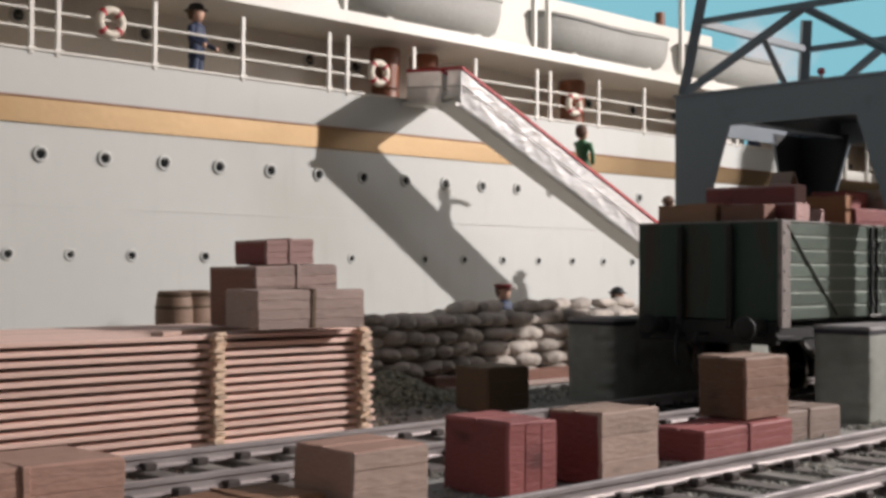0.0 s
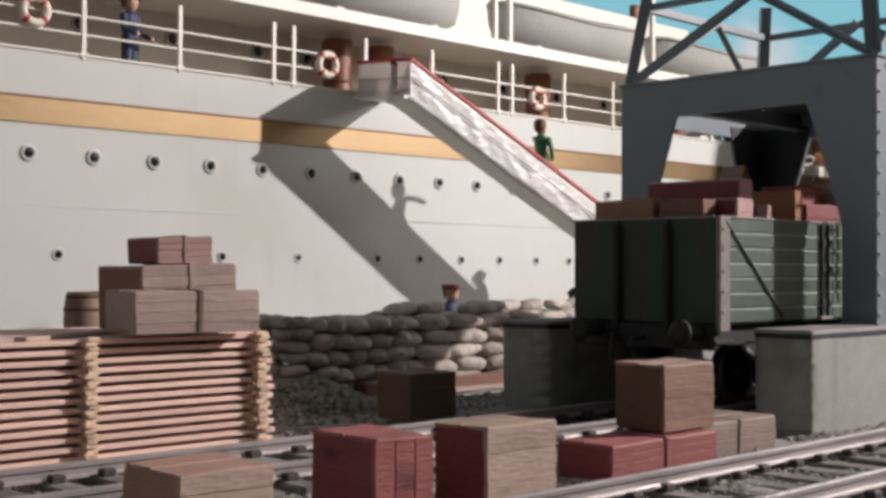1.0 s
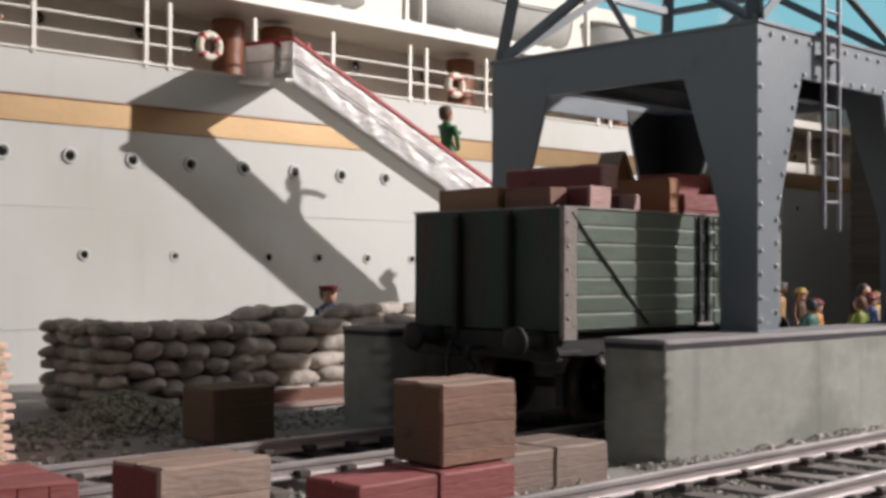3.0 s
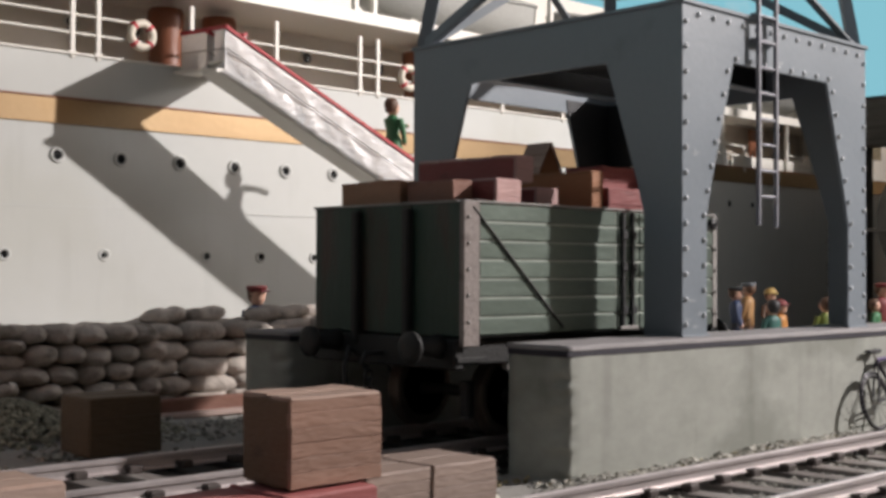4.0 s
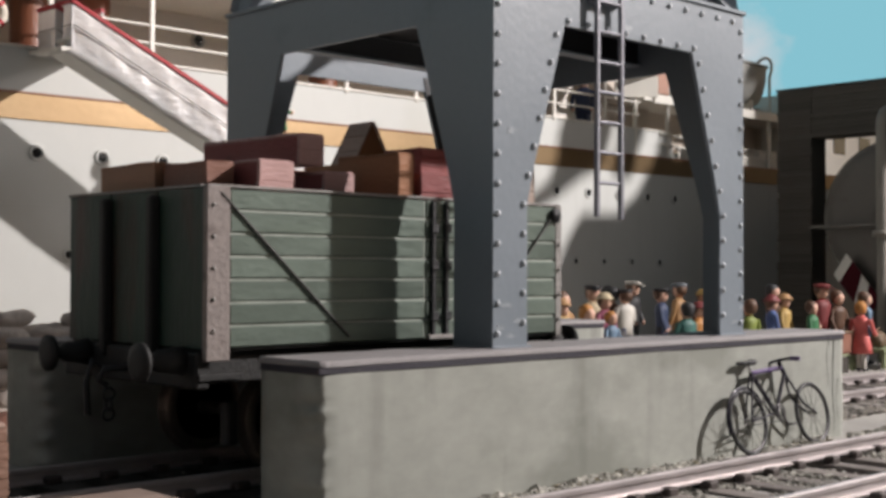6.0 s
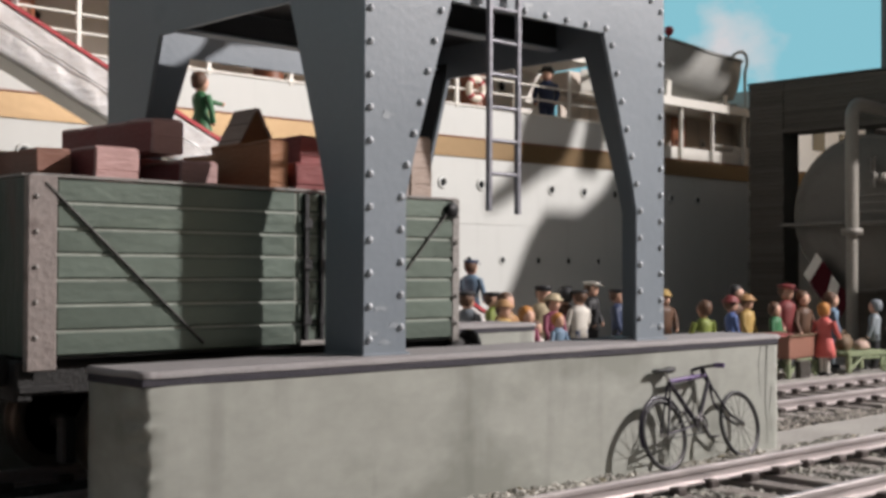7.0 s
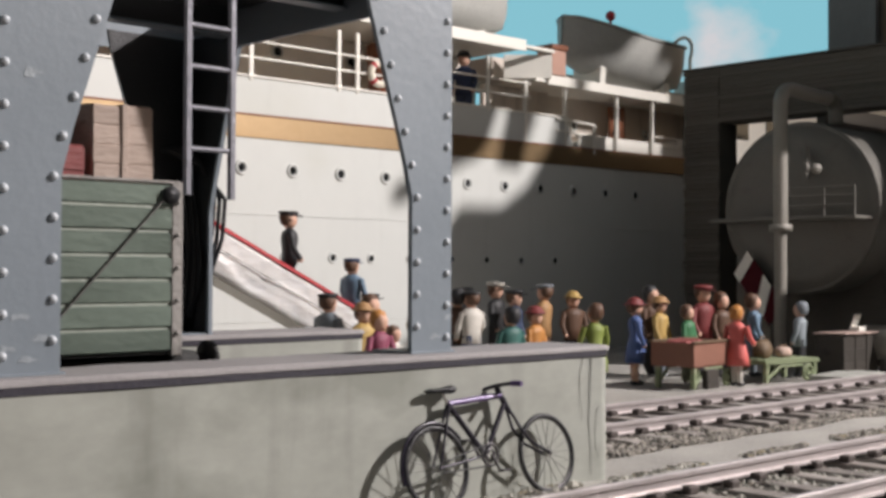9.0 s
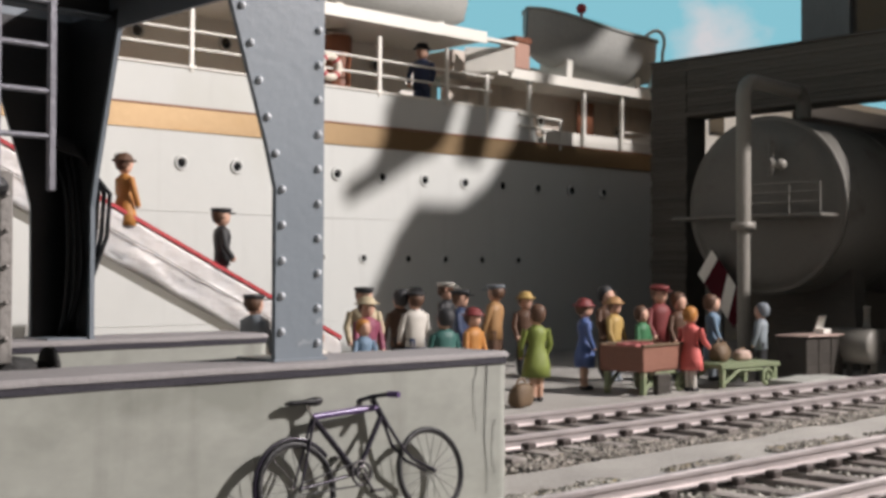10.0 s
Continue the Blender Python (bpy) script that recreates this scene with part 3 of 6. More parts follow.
    # cables hanging off the inside of the rear leg
    for k in range(4):
        pts = [(22.1 + 0.05 * k, 12.46 - 0.22 * math.sin(s * math.pi) - 0.05 * k, 3.1 - 1.75 * s + 0.15 * math.sin(s * 6 + k)) for s in (i / 10 for i in range(11))]
        part("cable", Mesh().tube(pts, 0.025, 6), IRON, t, "black hanging cable")


crane()


# ---- tracks ----
def track(name, y, x0, x1, label, sunk=0.0):
    t = thing(name, (0, y, 0), label, "railway track", "tracks", kind="structure")
    g = 0.69
    for s in (-g, g):
        w = [(-0.07, 0.07), (0.07, 0.07), (0.07, 0.085), (0.015, 0.10), (0.015, 0.165), (0.038, 0.175), (0.038, 0.212), (0.028, 0.22), (-0.028, 0.22), (-0.038, 0.212), (-0.038, 0.175), (-0.015, 0.165), (-0.015, 0.10), (-0.07, 0.085)]
        part("rail", Mesh().prism([(s + a, b) for a, b in w], "x", x0, x1), RAIL, t, "bright worn steel rail")
    rng = random.Random(int(y * 10))
    sl = Mesh().box(-0.125, 0.125, -1.2, 1.2, -0.06, 0.068, 0.012).data("sleeper", SLEEPER)
    dark_sl = Mesh().box(-0.125, 0.125, -1.2, 1.2, -0.06, 0.068, 0.012).data("sleeper", DARK_TRACK)
    ch = Mesh().box(-0.075, 0.075, -0.16, -0.045, 0.0, 0.075, 0.015).box(-0.075, 0.075, 0.045, 0.16, 0.0, 0.075, 0.015).data("rail_chair", CHAIR)
    k = x0 + 0.3
    while k < x1:
        ob = part("sleeper", dark_sl if y > 9 and 12.8 < k < 25.0 else sl, None, t, at=pose(k + rng.uniform(-0.03, 0.03), rng.uniform(-0.05, 0.05), sunk + rng.uniform(-0.012, 0.0), 0, 0, rng.uniform(-1.2, 1.2)))
        for s in (-g, g):
            part("rail_chair", ch, None, ob, at=pose(0, s, 0.068))
        k += 0.56
    return t


track("front_track", 6.10, -1.0, 44.0, "single railway track with bright rails along the quay front", -0.038)
track("wagon_track", 10.18, -1.0, 44.0, "railway track running under the portal crane")


def dark_bed():
    """Dark bed between the plinths, following the ground."""
    x0, x1, y0, y1, nx, ny = 12.6, 25.6, 8.70, 11.88, 70, 16
    vs = []
    for jj in range(ny + 1):
        for i in range(nx + 1):
            x, y = x0 + (x1 - x0) * i / nx, y0 + (y1 - y0) * jj / ny
            if i == 0:
                x += 1.3 * noise.noise(Vector((0, y * 1.7, 9)))
            if i == nx:
                x += 0.5 * noise.noise(Vector((5, y * 1.7, 9)))
            z = 0.05 * noise.noise(Vector((x * 0.8, y * 0.8, 0))) + 0.02 * noise.noise(Vector((x * 2.5, y * 2.5, 4))) - 0.02
            vs.append((x, y, z + 0.022 - (0.02 if i in (0, nx) else 0)))
    n = nx + 1
    fs = [(a * n + b, a * n + b + 1, (a + 1) * n + b + 1, (a + 1) * n + b) for a in range(ny) for b in range(nx)]
    solid("track_bed", Mesh().add(vs, fs, True), DARK_TRACK, "dark bed between the crane plinths", "ground", kind="structure")


dark_bed()


# ---- ship ----
def porthole_meshes():
    ring = Mesh().lathe([(0.155, 0.0), (0.155, 0.035), (0.135, 0.055), (0.105, 0.05), (0.095, 0.02)], n=18)
    glass = Mesh().lathe([(0.096, 0.0), (0.096, 0.022), (0.06, 0.026)], n=14)
    return ring.data("porthole", HULL), glass.data("porthole_glass", GLASS)


def ship():
    t = thing("ship", (0, 21.5, 0), "white passenger liner with a gold band along the quay", "ship")
    hull_x0, hull_x1 = -8.0, 62.0

    def sheer(m):
        """The band climbs slightly towards the stern."""
        m.v = [(px, py, pz + 0.004 * (px - 25.0)) for px, py, pz in m.v]
        return m

    # hull side with a slight flare, a step at the bulwark's end
    m = Mesh()
    xs = [hull_x0 + 1.0 * i for i in range(71)]
    zs = [-0.3, 0.6, 1.5, 2.4, 3.3, 4.2, 4.72, 5.2]
    vs = [(x, 0.015 * noise.noise(Vector((x * 0.3, z * 0.5, 2))), z) for z in zs for x in xs]
    n = len(xs)
    m.add(vs, [(a * n + b, a * n + b + 1, (a + 1) * n + b + 1, (a + 1) * n + b) for a in range(len(zs) - 1) for b in range(n - 1)], True)
    m.box(hull_x0, hull_x1, 0.05, 0.35, -0.3, 5.19)
    part("hull", m, HULL, t)
    part("bulwark", Mesh().prism([(hull_x0, 5.2), (39.6, 5.2), (39.3, 6.06), (hull_x0, 6.06)], "y", -0.01, 0.12), HULL, t)
    part("bulwark_rail", Mesh().box(hull_x0, 39.35, -0.05, 0.16, 6.06, 6.11, 0.015), TRIM, t)
    part("gold_band", sheer(Mesh().box(hull_x0, hull_x1, -0.03, 0.0, 4.78, 5.25, 0.008)), GOLD, t, "gold painted band")
    part("rubbing_strake", sheer(Mesh().box(hull_x0, hull_x1, -0.05, 0.0, 5.253, 5.285, 0.012)), BROWN, t, "dark brown edge above the gold band")
    for z in (0.95, 3.2):
        part("plate_seam", Mesh().box(hull_x0, hull_x1, -0.012, 0.0, z, z + 0.02, 0.003), HULL, t)
    # portholes in two rows
    ring, glass = porthole_meshes()
    face = pose(0, 0, 0, 90)
    upper = [10.75 + 1.31 * k for k in range(-3, 25)]
    lower = [10.14, 11.36, 12.66, 14.36, 16.3, 18.27, 20.57, 21.92, 23.32, 24.7, 26.09, 27.44, 28.79, 30.2, 31.5, 32.6, 33.79, 35.13, 36.31, 37.55, 38.84]
    for x in upper:
        p = part("porthole", ring, None, t, at=pose(x, 0.01, 4.17) @ face)
        part("pane", glass, None, p)
    for x in lower:
        p = part("porthole", ring, None, t, at=pose(x, 0.01, 2.32) @ face @ Matrix.Scale(0.78, 4))
        part("pane", glass, None, p)
    # promenade deck, the wall behind it and the boat deck above
    part("promenade_deck", Mesh().box(hull_x0, 39.9, 0.12, 6.0, 5.55, 5.62), DECK, t)
    part("well_deck", Mesh().box(39.9, 46.6, 0.12, 6.0, 5.1, 5.19), DECK, t)
    part("deckhouse_wall", Mesh().box(hull_x0, 37.9, 2.0, 2.15, 5.62, 7.62), DECKWALL, t)
    part("boat_deck", Mesh().box(hull_x0, 37.35, -0.32, 4.0, 7.62, 7.70), TRIM, t)
    part("deck_edge", Mesh().box(37.35, 38.5, -0.30, -0.1, 7.66, 7.74, 0.01), TRIM, t)
    part("deck_fascia", Mesh().box(hull_x0, 37.35, -0.36, -0.32, 7.56, 7.84, 0.01), TRIM, t)
    for x in (11.24, 14.1, 16.31, 18.58, 20.04, 22.35, 24.6, 26.9, 29.2, 31.4, 33.6, 35.8):
        p = part("porthole", ring, None, t, at=pose(x, 2.0, 7.1) @ face @ Matrix.Scale(1.15, 4))
        part("pane", glass, None, p, at=Matrix.Scale(1.5, 4))
    # stanchions and rails
    period = [10.55, 11.08, 13.14, 15.25]
    posts = [p + 7.03 * k for k in range(-2, 4) for p in period if p + 7.03 * k < 38.5]
    for x in posts:
        part("stanchion", Mesh().box(x - 0.05, x + 0.05, -0.04, 0.04, 6.0, 7.36, 0.012), TRIM, t)
        part("stanchion_foot", Mesh().box(x - 0.09, x + 0.09, -0.06, 0.06, 6.06, 6.14, 0.012), TRIM, t)
    for z in (6.48, 6.83):
        part("rail", Mesh().tube([(hull_x0, 0, z), (19.05, 0, z)], 0.028, 8), TRIM, t)
        part("rail", Mesh().tube([(20.25, 0, z), (37.9, 0, z)], 0.028, 8), TRIM, t)
    # aft well: posts, shorter decks, doors
    part("aft_deck", Mesh().box(38.0, 46.62, -0.1, 1.5, 6.92, 7.0), TRIM, t)
    part("aft_fascia", Mesh().box(38.4, 46.62, -0.16, -0.1, 6.86, 7.12, 0.01), TRIM, t)
    part("aft_wall", Mesh().box(39.9, 62.0, 1.5, 1.65, 5.2, 7.6), AFT, t)
    for x in (41.3, 44.6):
        p = part("porthole", ring, None, t, at=pose(x, 1.5, 6.15) @ face)
        part("pane", glass, None, p)
    part("after_house", Mesh().box(46.6, 62.0, 0.35, 1.9, 5.2, 8.0, 0.02), TRIM, t)
    for x in (47.6, 49.4, 51.2, 53.0):
        part("after_window", Mesh().box(x, x + 0.8, 0.325, 0.35, 6.2, 6.9, 0.01), GLASS, t)
    part("canted_screen", Mesh().box(-0.62, 0.62, -0.03, 0.03, 7.0, 7.62, 0.01, pose(38.0, 0.2, 0, 0, 0, -44)), TRIM, t, "white deck screen")
    part("coaming", Mesh().box(39.9, 46.0, 0.10, 0.22, 5.18, 5.72, 0.015), TRIM, t)
    part("aft_bulkhead", Mesh().box(37.4, 39.9, 1.2, 1.35, 5.62, 6.92), AFT, t)
    part("aft_house", Mesh().box(37.4, 39.0, 0.9, 3.0, 7.0, 7.6, 0.02), AFT, t)
    for x in (37.72, 39.25, 41.4, 43.0, 44.7):
        part("stanchion", Mesh().box(x - 0.05, x + 0.05, -0.02, 0.08, 5.2, 6.9, 0.012), TRIM, t)
    for z in (5.72, 6.02):
        part("rail", Mesh().tube([(38.8, -0.08, z), (40.45, -0.02, z - 0.04)], 0.03, 8), TRIM, t)
    part("rail_post", Mesh().tube([(40.4, -0.02, 5.2), (40.4, -0.02, 6.0)], 0.035, 8), TRIM, t)
    for z in (5.62, 5.9):
        part("rail", Mesh().tube([(43.2, 0.1, z), (46.0, 0.1, z)], 0.025, 8), TRIM, t)
    for x in (42.2,):
        d = part("door", Mesh().box(x, x + 0.7, 0.9, 0.98, 5.2, 6.75, 0.02), BROWN, t, "varnished brown door")
        part("door_handle", Mesh().tube([(x + 0.12, 0.86, 5.9), (x + 0.12, 0.86, 6.05)], 0.02, 6), IRON, d)
    part("locker", Mesh().box(44.5, 46.3, 0.26, 1.5, 5.19, 5.9, 0.03), TRIM, t)
    part("locker", Mesh().box(40.3, 42.6, 0.4, 1.6, 5.19, 5.6, 0.03), TRIM, t)
    part("deck_box", Mesh().box(38.5, 39.05, -0.2, 0.35, 7.12, 7.78, 0.02), W_PINK, t, "pinkish-brown deck box")
    part("deck_box_lid", Mesh().box(38.46, 39.09, -0.24, 0.39, 7.78, 7.92, 0.02), BROWN, t)
    # upper works over the boat deck
    part("upper_house", Mesh().box(hull_x0, 36.8, 2.6, 4.0, 7.70, 10.2, 0.02), TRIM, t)
    for x in (17.9, 24.35, 24.9, 31.0):
        part("boat_post", Mesh().box(x - 0.07, x + 0.07, -0.2, -0.06, 7.7, 10.4, 0.02), TRIM, t)
    return t


ship()


def lifeboat(x0, x1, y, z0, label, tip=0.0, deep=0.0):
    """A covered boat on chocks: hull from cross-sections, canvas over it."""
    t = thing("lifeboat", ((x0 + x1) / 2, y, z0), label, "lifeboat", "lifeboats")
    t.matrix_world = t.matrix_world @ pose(0, 0, 0, 0, tip, 0)
    h = (x1 - x0) / 2
    nu, nv = 25, 13
    vs = []
    for i in range(nu):
        u = -1 + 2 * i / (nu - 1)
        w = 0.95 * (1 - abs(u) ** 2.6) ** 0.6 + 0.02
        keel = 0.10 - deep + (0.5 - deep) * abs(u) ** 3.2
        gun = 1.12 + 0.26 * u * u
        for j in range(nv):
            a = math.pi * j / (nv - 1)
            vs.append((u * h, -w * math.cos(a), gun - (gun - keel) * math.sin(a) ** 0.75))
    fs = [(i * nv + j, (i + 1) * nv + j, (i + 1) * nv + j + 1, i * nv + j + 1) for i in range(nu - 1) for j in range(nv - 1)]
    part("boat_hull", Mesh().add(vs, fs, True), BOAT, t)
    cv = []
    for i in range(nu):
        u = -1 + 2 * i / (nu - 1)
        w = 1.0 * (1 - abs(u) ** 2.6) ** 0.6 + 0.03
        gun = 1.12 + 0.26 * u * u
        for j in range(7):
            s = -1 + 2 * j / 6
            cv.append((u * h * 1.01, w * s, gun + 0.22 * (1 - s * s) * (1 - u ** 4) + 0.015))
    fs = [(i * 7 + j, (i + 1) * 7 + j, (i + 1) * 7 + j + 1, i * 7 + j + 1) for i in range(nu - 1) for j in range(6)]
    part("canvas_cover", Mesh().add(cv, fs, True), BOAT, t)
    line = [(-h + 2 * h * i / 24, -(0.95 * (1 - abs(-1 + i / 12) ** 2.6) ** 0.6 + 0.035), 1.12 + 0.26 * (-1 + i / 12) ** 2 - 0.02) for i in range(25)]
    part("gunwale", Mesh().tube(line, 0.045, 6), BOAT, t)
    for s in (-0.55, 0.55):
        part("chock", Mesh().box(s * h - 0.12, s * h + 0.12, -0.5, 0.5, -max(0.0, z0 - 7.70 if z0 > 7.5 else 0.42), 0.34 - deep, 0.02), TRIM, t)
    return t


lifeboat(18.4, 23.8, 22.2, 7.70, "grey canvas-covered lifeboat on the white ship's boat deck")
lifeboat(25.1, 31.2, 22.2, 7.70, "grey canvas-covered lifeboat on the white ship's boat deck")
lifeboat(32.0, 37.6, 22.2, 7.70, "grey canvas-covered lifeboat on the white ship's boat deck")
lifeboat(39.75, 45.0, 22.1, 7.44, "grey canvas-covered lifeboat at the ship's stern end", 3.0, 0.2)


def davit(x, y, z):
    pts = [(0, 0, 0), (0, 0, 1.4)] + [(0.55 - 0.55 * math.cos(a), -0.25 * math.sin(a), 1.4 + 0.55 * math.sin(a)) for a in (k * math.pi / 8 for k in range(1, 8))]
    pts = [(-p[0], p[1], p[2]) for p in pts]
    solid("davit", Mesh().tube(pts, 0.05, 8), TRIM, "curved white-painted boat davit", "davit", "davits", at=pose(x, y, z))


davit(45.35, 21.9, 7.0)
solid("mast_ball", Mesh().lathe([(0.02, -0.16), (0.12, -0.11), (0.16, 0.0), (0.12, 0.11), (0.02, 0.16)], n=14).tube([(0, 0, -2.4), (0, 0, -0.14)], 0.04, 8), RED, "red ball on a short post above the lifeboat", "mast ball", at=pose(44.2, 24.0, 9.85))
solid("ventilator_post", Mesh().tube([(0, 0, 0), (0, 0, 3.2)], 0.17, 12), BROWN, "brown round mast behind the lifeboats", "mast", at=pose(35.0, 25.0, 7.7))


def drum(x, y, h=1.85, r=0.38):
    t = solid("deck_drum", Mesh().lathe([(r * 0.96, 0), (r, 0.05), (r * 0.9, h * 0.3), (r * 0.88, h * 0.6), (r * 0.98, h * 0.9), (r * 0.98, h * 0.96), (r * 0.9, h), (0.02, h + 0.02)], n=20), BROWN, "tall reddish-brown varnished drum on the ship's deck", "deck drum", "deck drums", at=pose(x, y, 5.62))
    return t


for x in (20.25, 21.56, 27.4, 33.85):
    drum(x, 22.6)


def lifebuoy(x, z=6.58, y=21.42, tilt=0):
    t = thing("lifebuoy", (x, y, z - 0.36), "white lifebuoy with red bands hung on the ship's rail", "lifebuoy", "lifebuoys")
    part("ring", Mesh().ring((0, 0, 0.36), "y", 0.235, 0.085, 24, 10), BUOY, t)
    for k in range(4):
        a = radians(45 + 90 * k + tilt)
        pts = [(0.235 * math.cos(b), 0, 0.36 + 0.235 * math.sin(b)) for b in (a + radians(d) for d in (-9, -3, 3, 9))]
        part("band", Mesh().tube(pts, 0.09, 10), RED, t, "red band")


for x, z in ((12.13, 6.79), (19.0, 6.6), (26.05, 6.56), (32.75, 6.5)):
    lifebuoy(x, z)


# ---- gangway ----
def gangway():
    t = thing("gangway", (0, 0, 0), "white-sided gangway with red handrails from quay to ship's deck", "gangway")
    k, q = -0.53, -0.135
    xa, za, ya = 19.4, 6.50, 19.12
    xb = 30.1
    W, deep = 0.6, 0.86

    def z(x):
        return za + k * (x - xa)

    def yy(x):
        return ya + q * (x - xa)

    def strip(x0, x1, d0, d1, z0, z1):
        """A straight bar along the slope, d across from the outer side, z below the handrail."""
        vs = [(x, yy(x) + d, z(x) + h) for x in (x0, x1) for d, h in ((d0, z0), (d1, z0), (d1, z1), (d0, z1))]
        return Mesh().add(vs, [(0, 1, 2, 3), (7, 6, 5, 4), (0, 4, 5, 1), (1, 5, 6, 2), (2, 6, 7, 3), (3, 7, 4, 0)])

    for off in (0.0, W):
        m, nx, nz = Mesh(), 130, 9
        vs = []
        for s in (0, 1):
            for i in range(nx + 1):
                x = xa + (xb - xa) * i / nx
                for j in range(nz + 1):
                    low = deep - 0.03 * noise.noise(Vector((x * 3.1, 0, off)))
                    h = -low + (low - 0.02) * j / nz
                    w = 0.0
                    if s == 0 and 0 < j < nz:
                        # taut above the seam, crumpled below it
                        loose = 1.0 if j < 5 else 0.35
                        w = loose * (0.05 * noise.noise(Vector((x * 1.9, h * 3 + x, off))) + 0.03 * noise.noise(Vector((x * 6.0, h * 9, off + 4))))
                    vs.append((x - 0.16 * (j == 0 and i == 0), yy(x) + off + 0.03 * s + w, z(x) + h))
        o = (nx + 1) * (nz + 1)
        for i in range(nx):
            for j in range(nz):
                a, b = i * (nz + 1) + j, (i + 1) * (nz + 1) + j
                m.f += [(a, b, b + 1, a + 1), (o + b, o + a, o + a + 1, o + b + 1)]
        for i in range(nx):
            a, b = i * (nz + 1), (i + 1) * (nz + 1)
            m.f += [(a, o + a, o + b, b), (a + nz, b + nz, o + b + nz, o + a + nz)]
        m.v = vs
        m.mi, m.smooth = [0] * len(m.f), [True] * len(m.f)
        part("side_panel", m, CANVAS, t, "crinkled white sheeting")
        part("handrail", strip(xa - 0.02, xb, off - 0.03, off + 0.05, -0.03, 0.04), RED, t, "red handrail")
        part("lower_strip", strip(xa, xb, off - 0.052, off - 0.03, -0.40, -0.385), WORN, t)
    part("walkway", strip(xa, xb, 0.05, W, -0.62, -0.57), TRIM, t)
    part("underside", strip(xa - 0.1, xb, 0.04, W + 0.02, -deep - 0.03, -deep + 0.03), TRIM, t)
    for i in range(24):
        x = xa + 0.4 + i * 0.44
        part("tread", strip(x, x + 0.05, 0.06, W - 0.01, -0.57, -0.54), WORN, t)

    # landing at the deck, climbing a little to the ship's rail
    def skew(m):
        m.v = [(px + 0.225 * (py - ya), py, pz) for px, py, pz in m.v]
        return m

    part("landing_floor", skew(Mesh().prism([(ya, 5.66), (21.44, 5.93), (21.44, 6.0), (ya, 5.73)], "x", xa - 0.2, xa + 0.75)), TRIM, t)
    for x in (xa - 0.02, xa + 0.75):
        y0 = ya if x < xa else ya + W + 0.1
        dz = 0.11 * (y0 - ya)
        part("landing_panel", skew(Mesh().prism([(y0, 5.66 + dz), (21.43, 5.96), (21.43, 6.72), (y0, 6.49 + dz)], "x", x, x + 0.03)), CANVAS, t)
        part("handrail", skew(Mesh().prism([(y0, 6.47 + dz), (21.43, 6.72), (21.43, 6.79), (y0, 6.54 + dz)], "x", x - 0.03, x + 0.05)), RED, t, "red handrail")
        part("lower_strip", skew(Mesh().prism([(y0, 6.10 + dz), (21.43, 6.35), (21.43, 6.37), (y0, 6.12 + dz)], "x", x - 0.016, x)), WORN, t)


gangway()


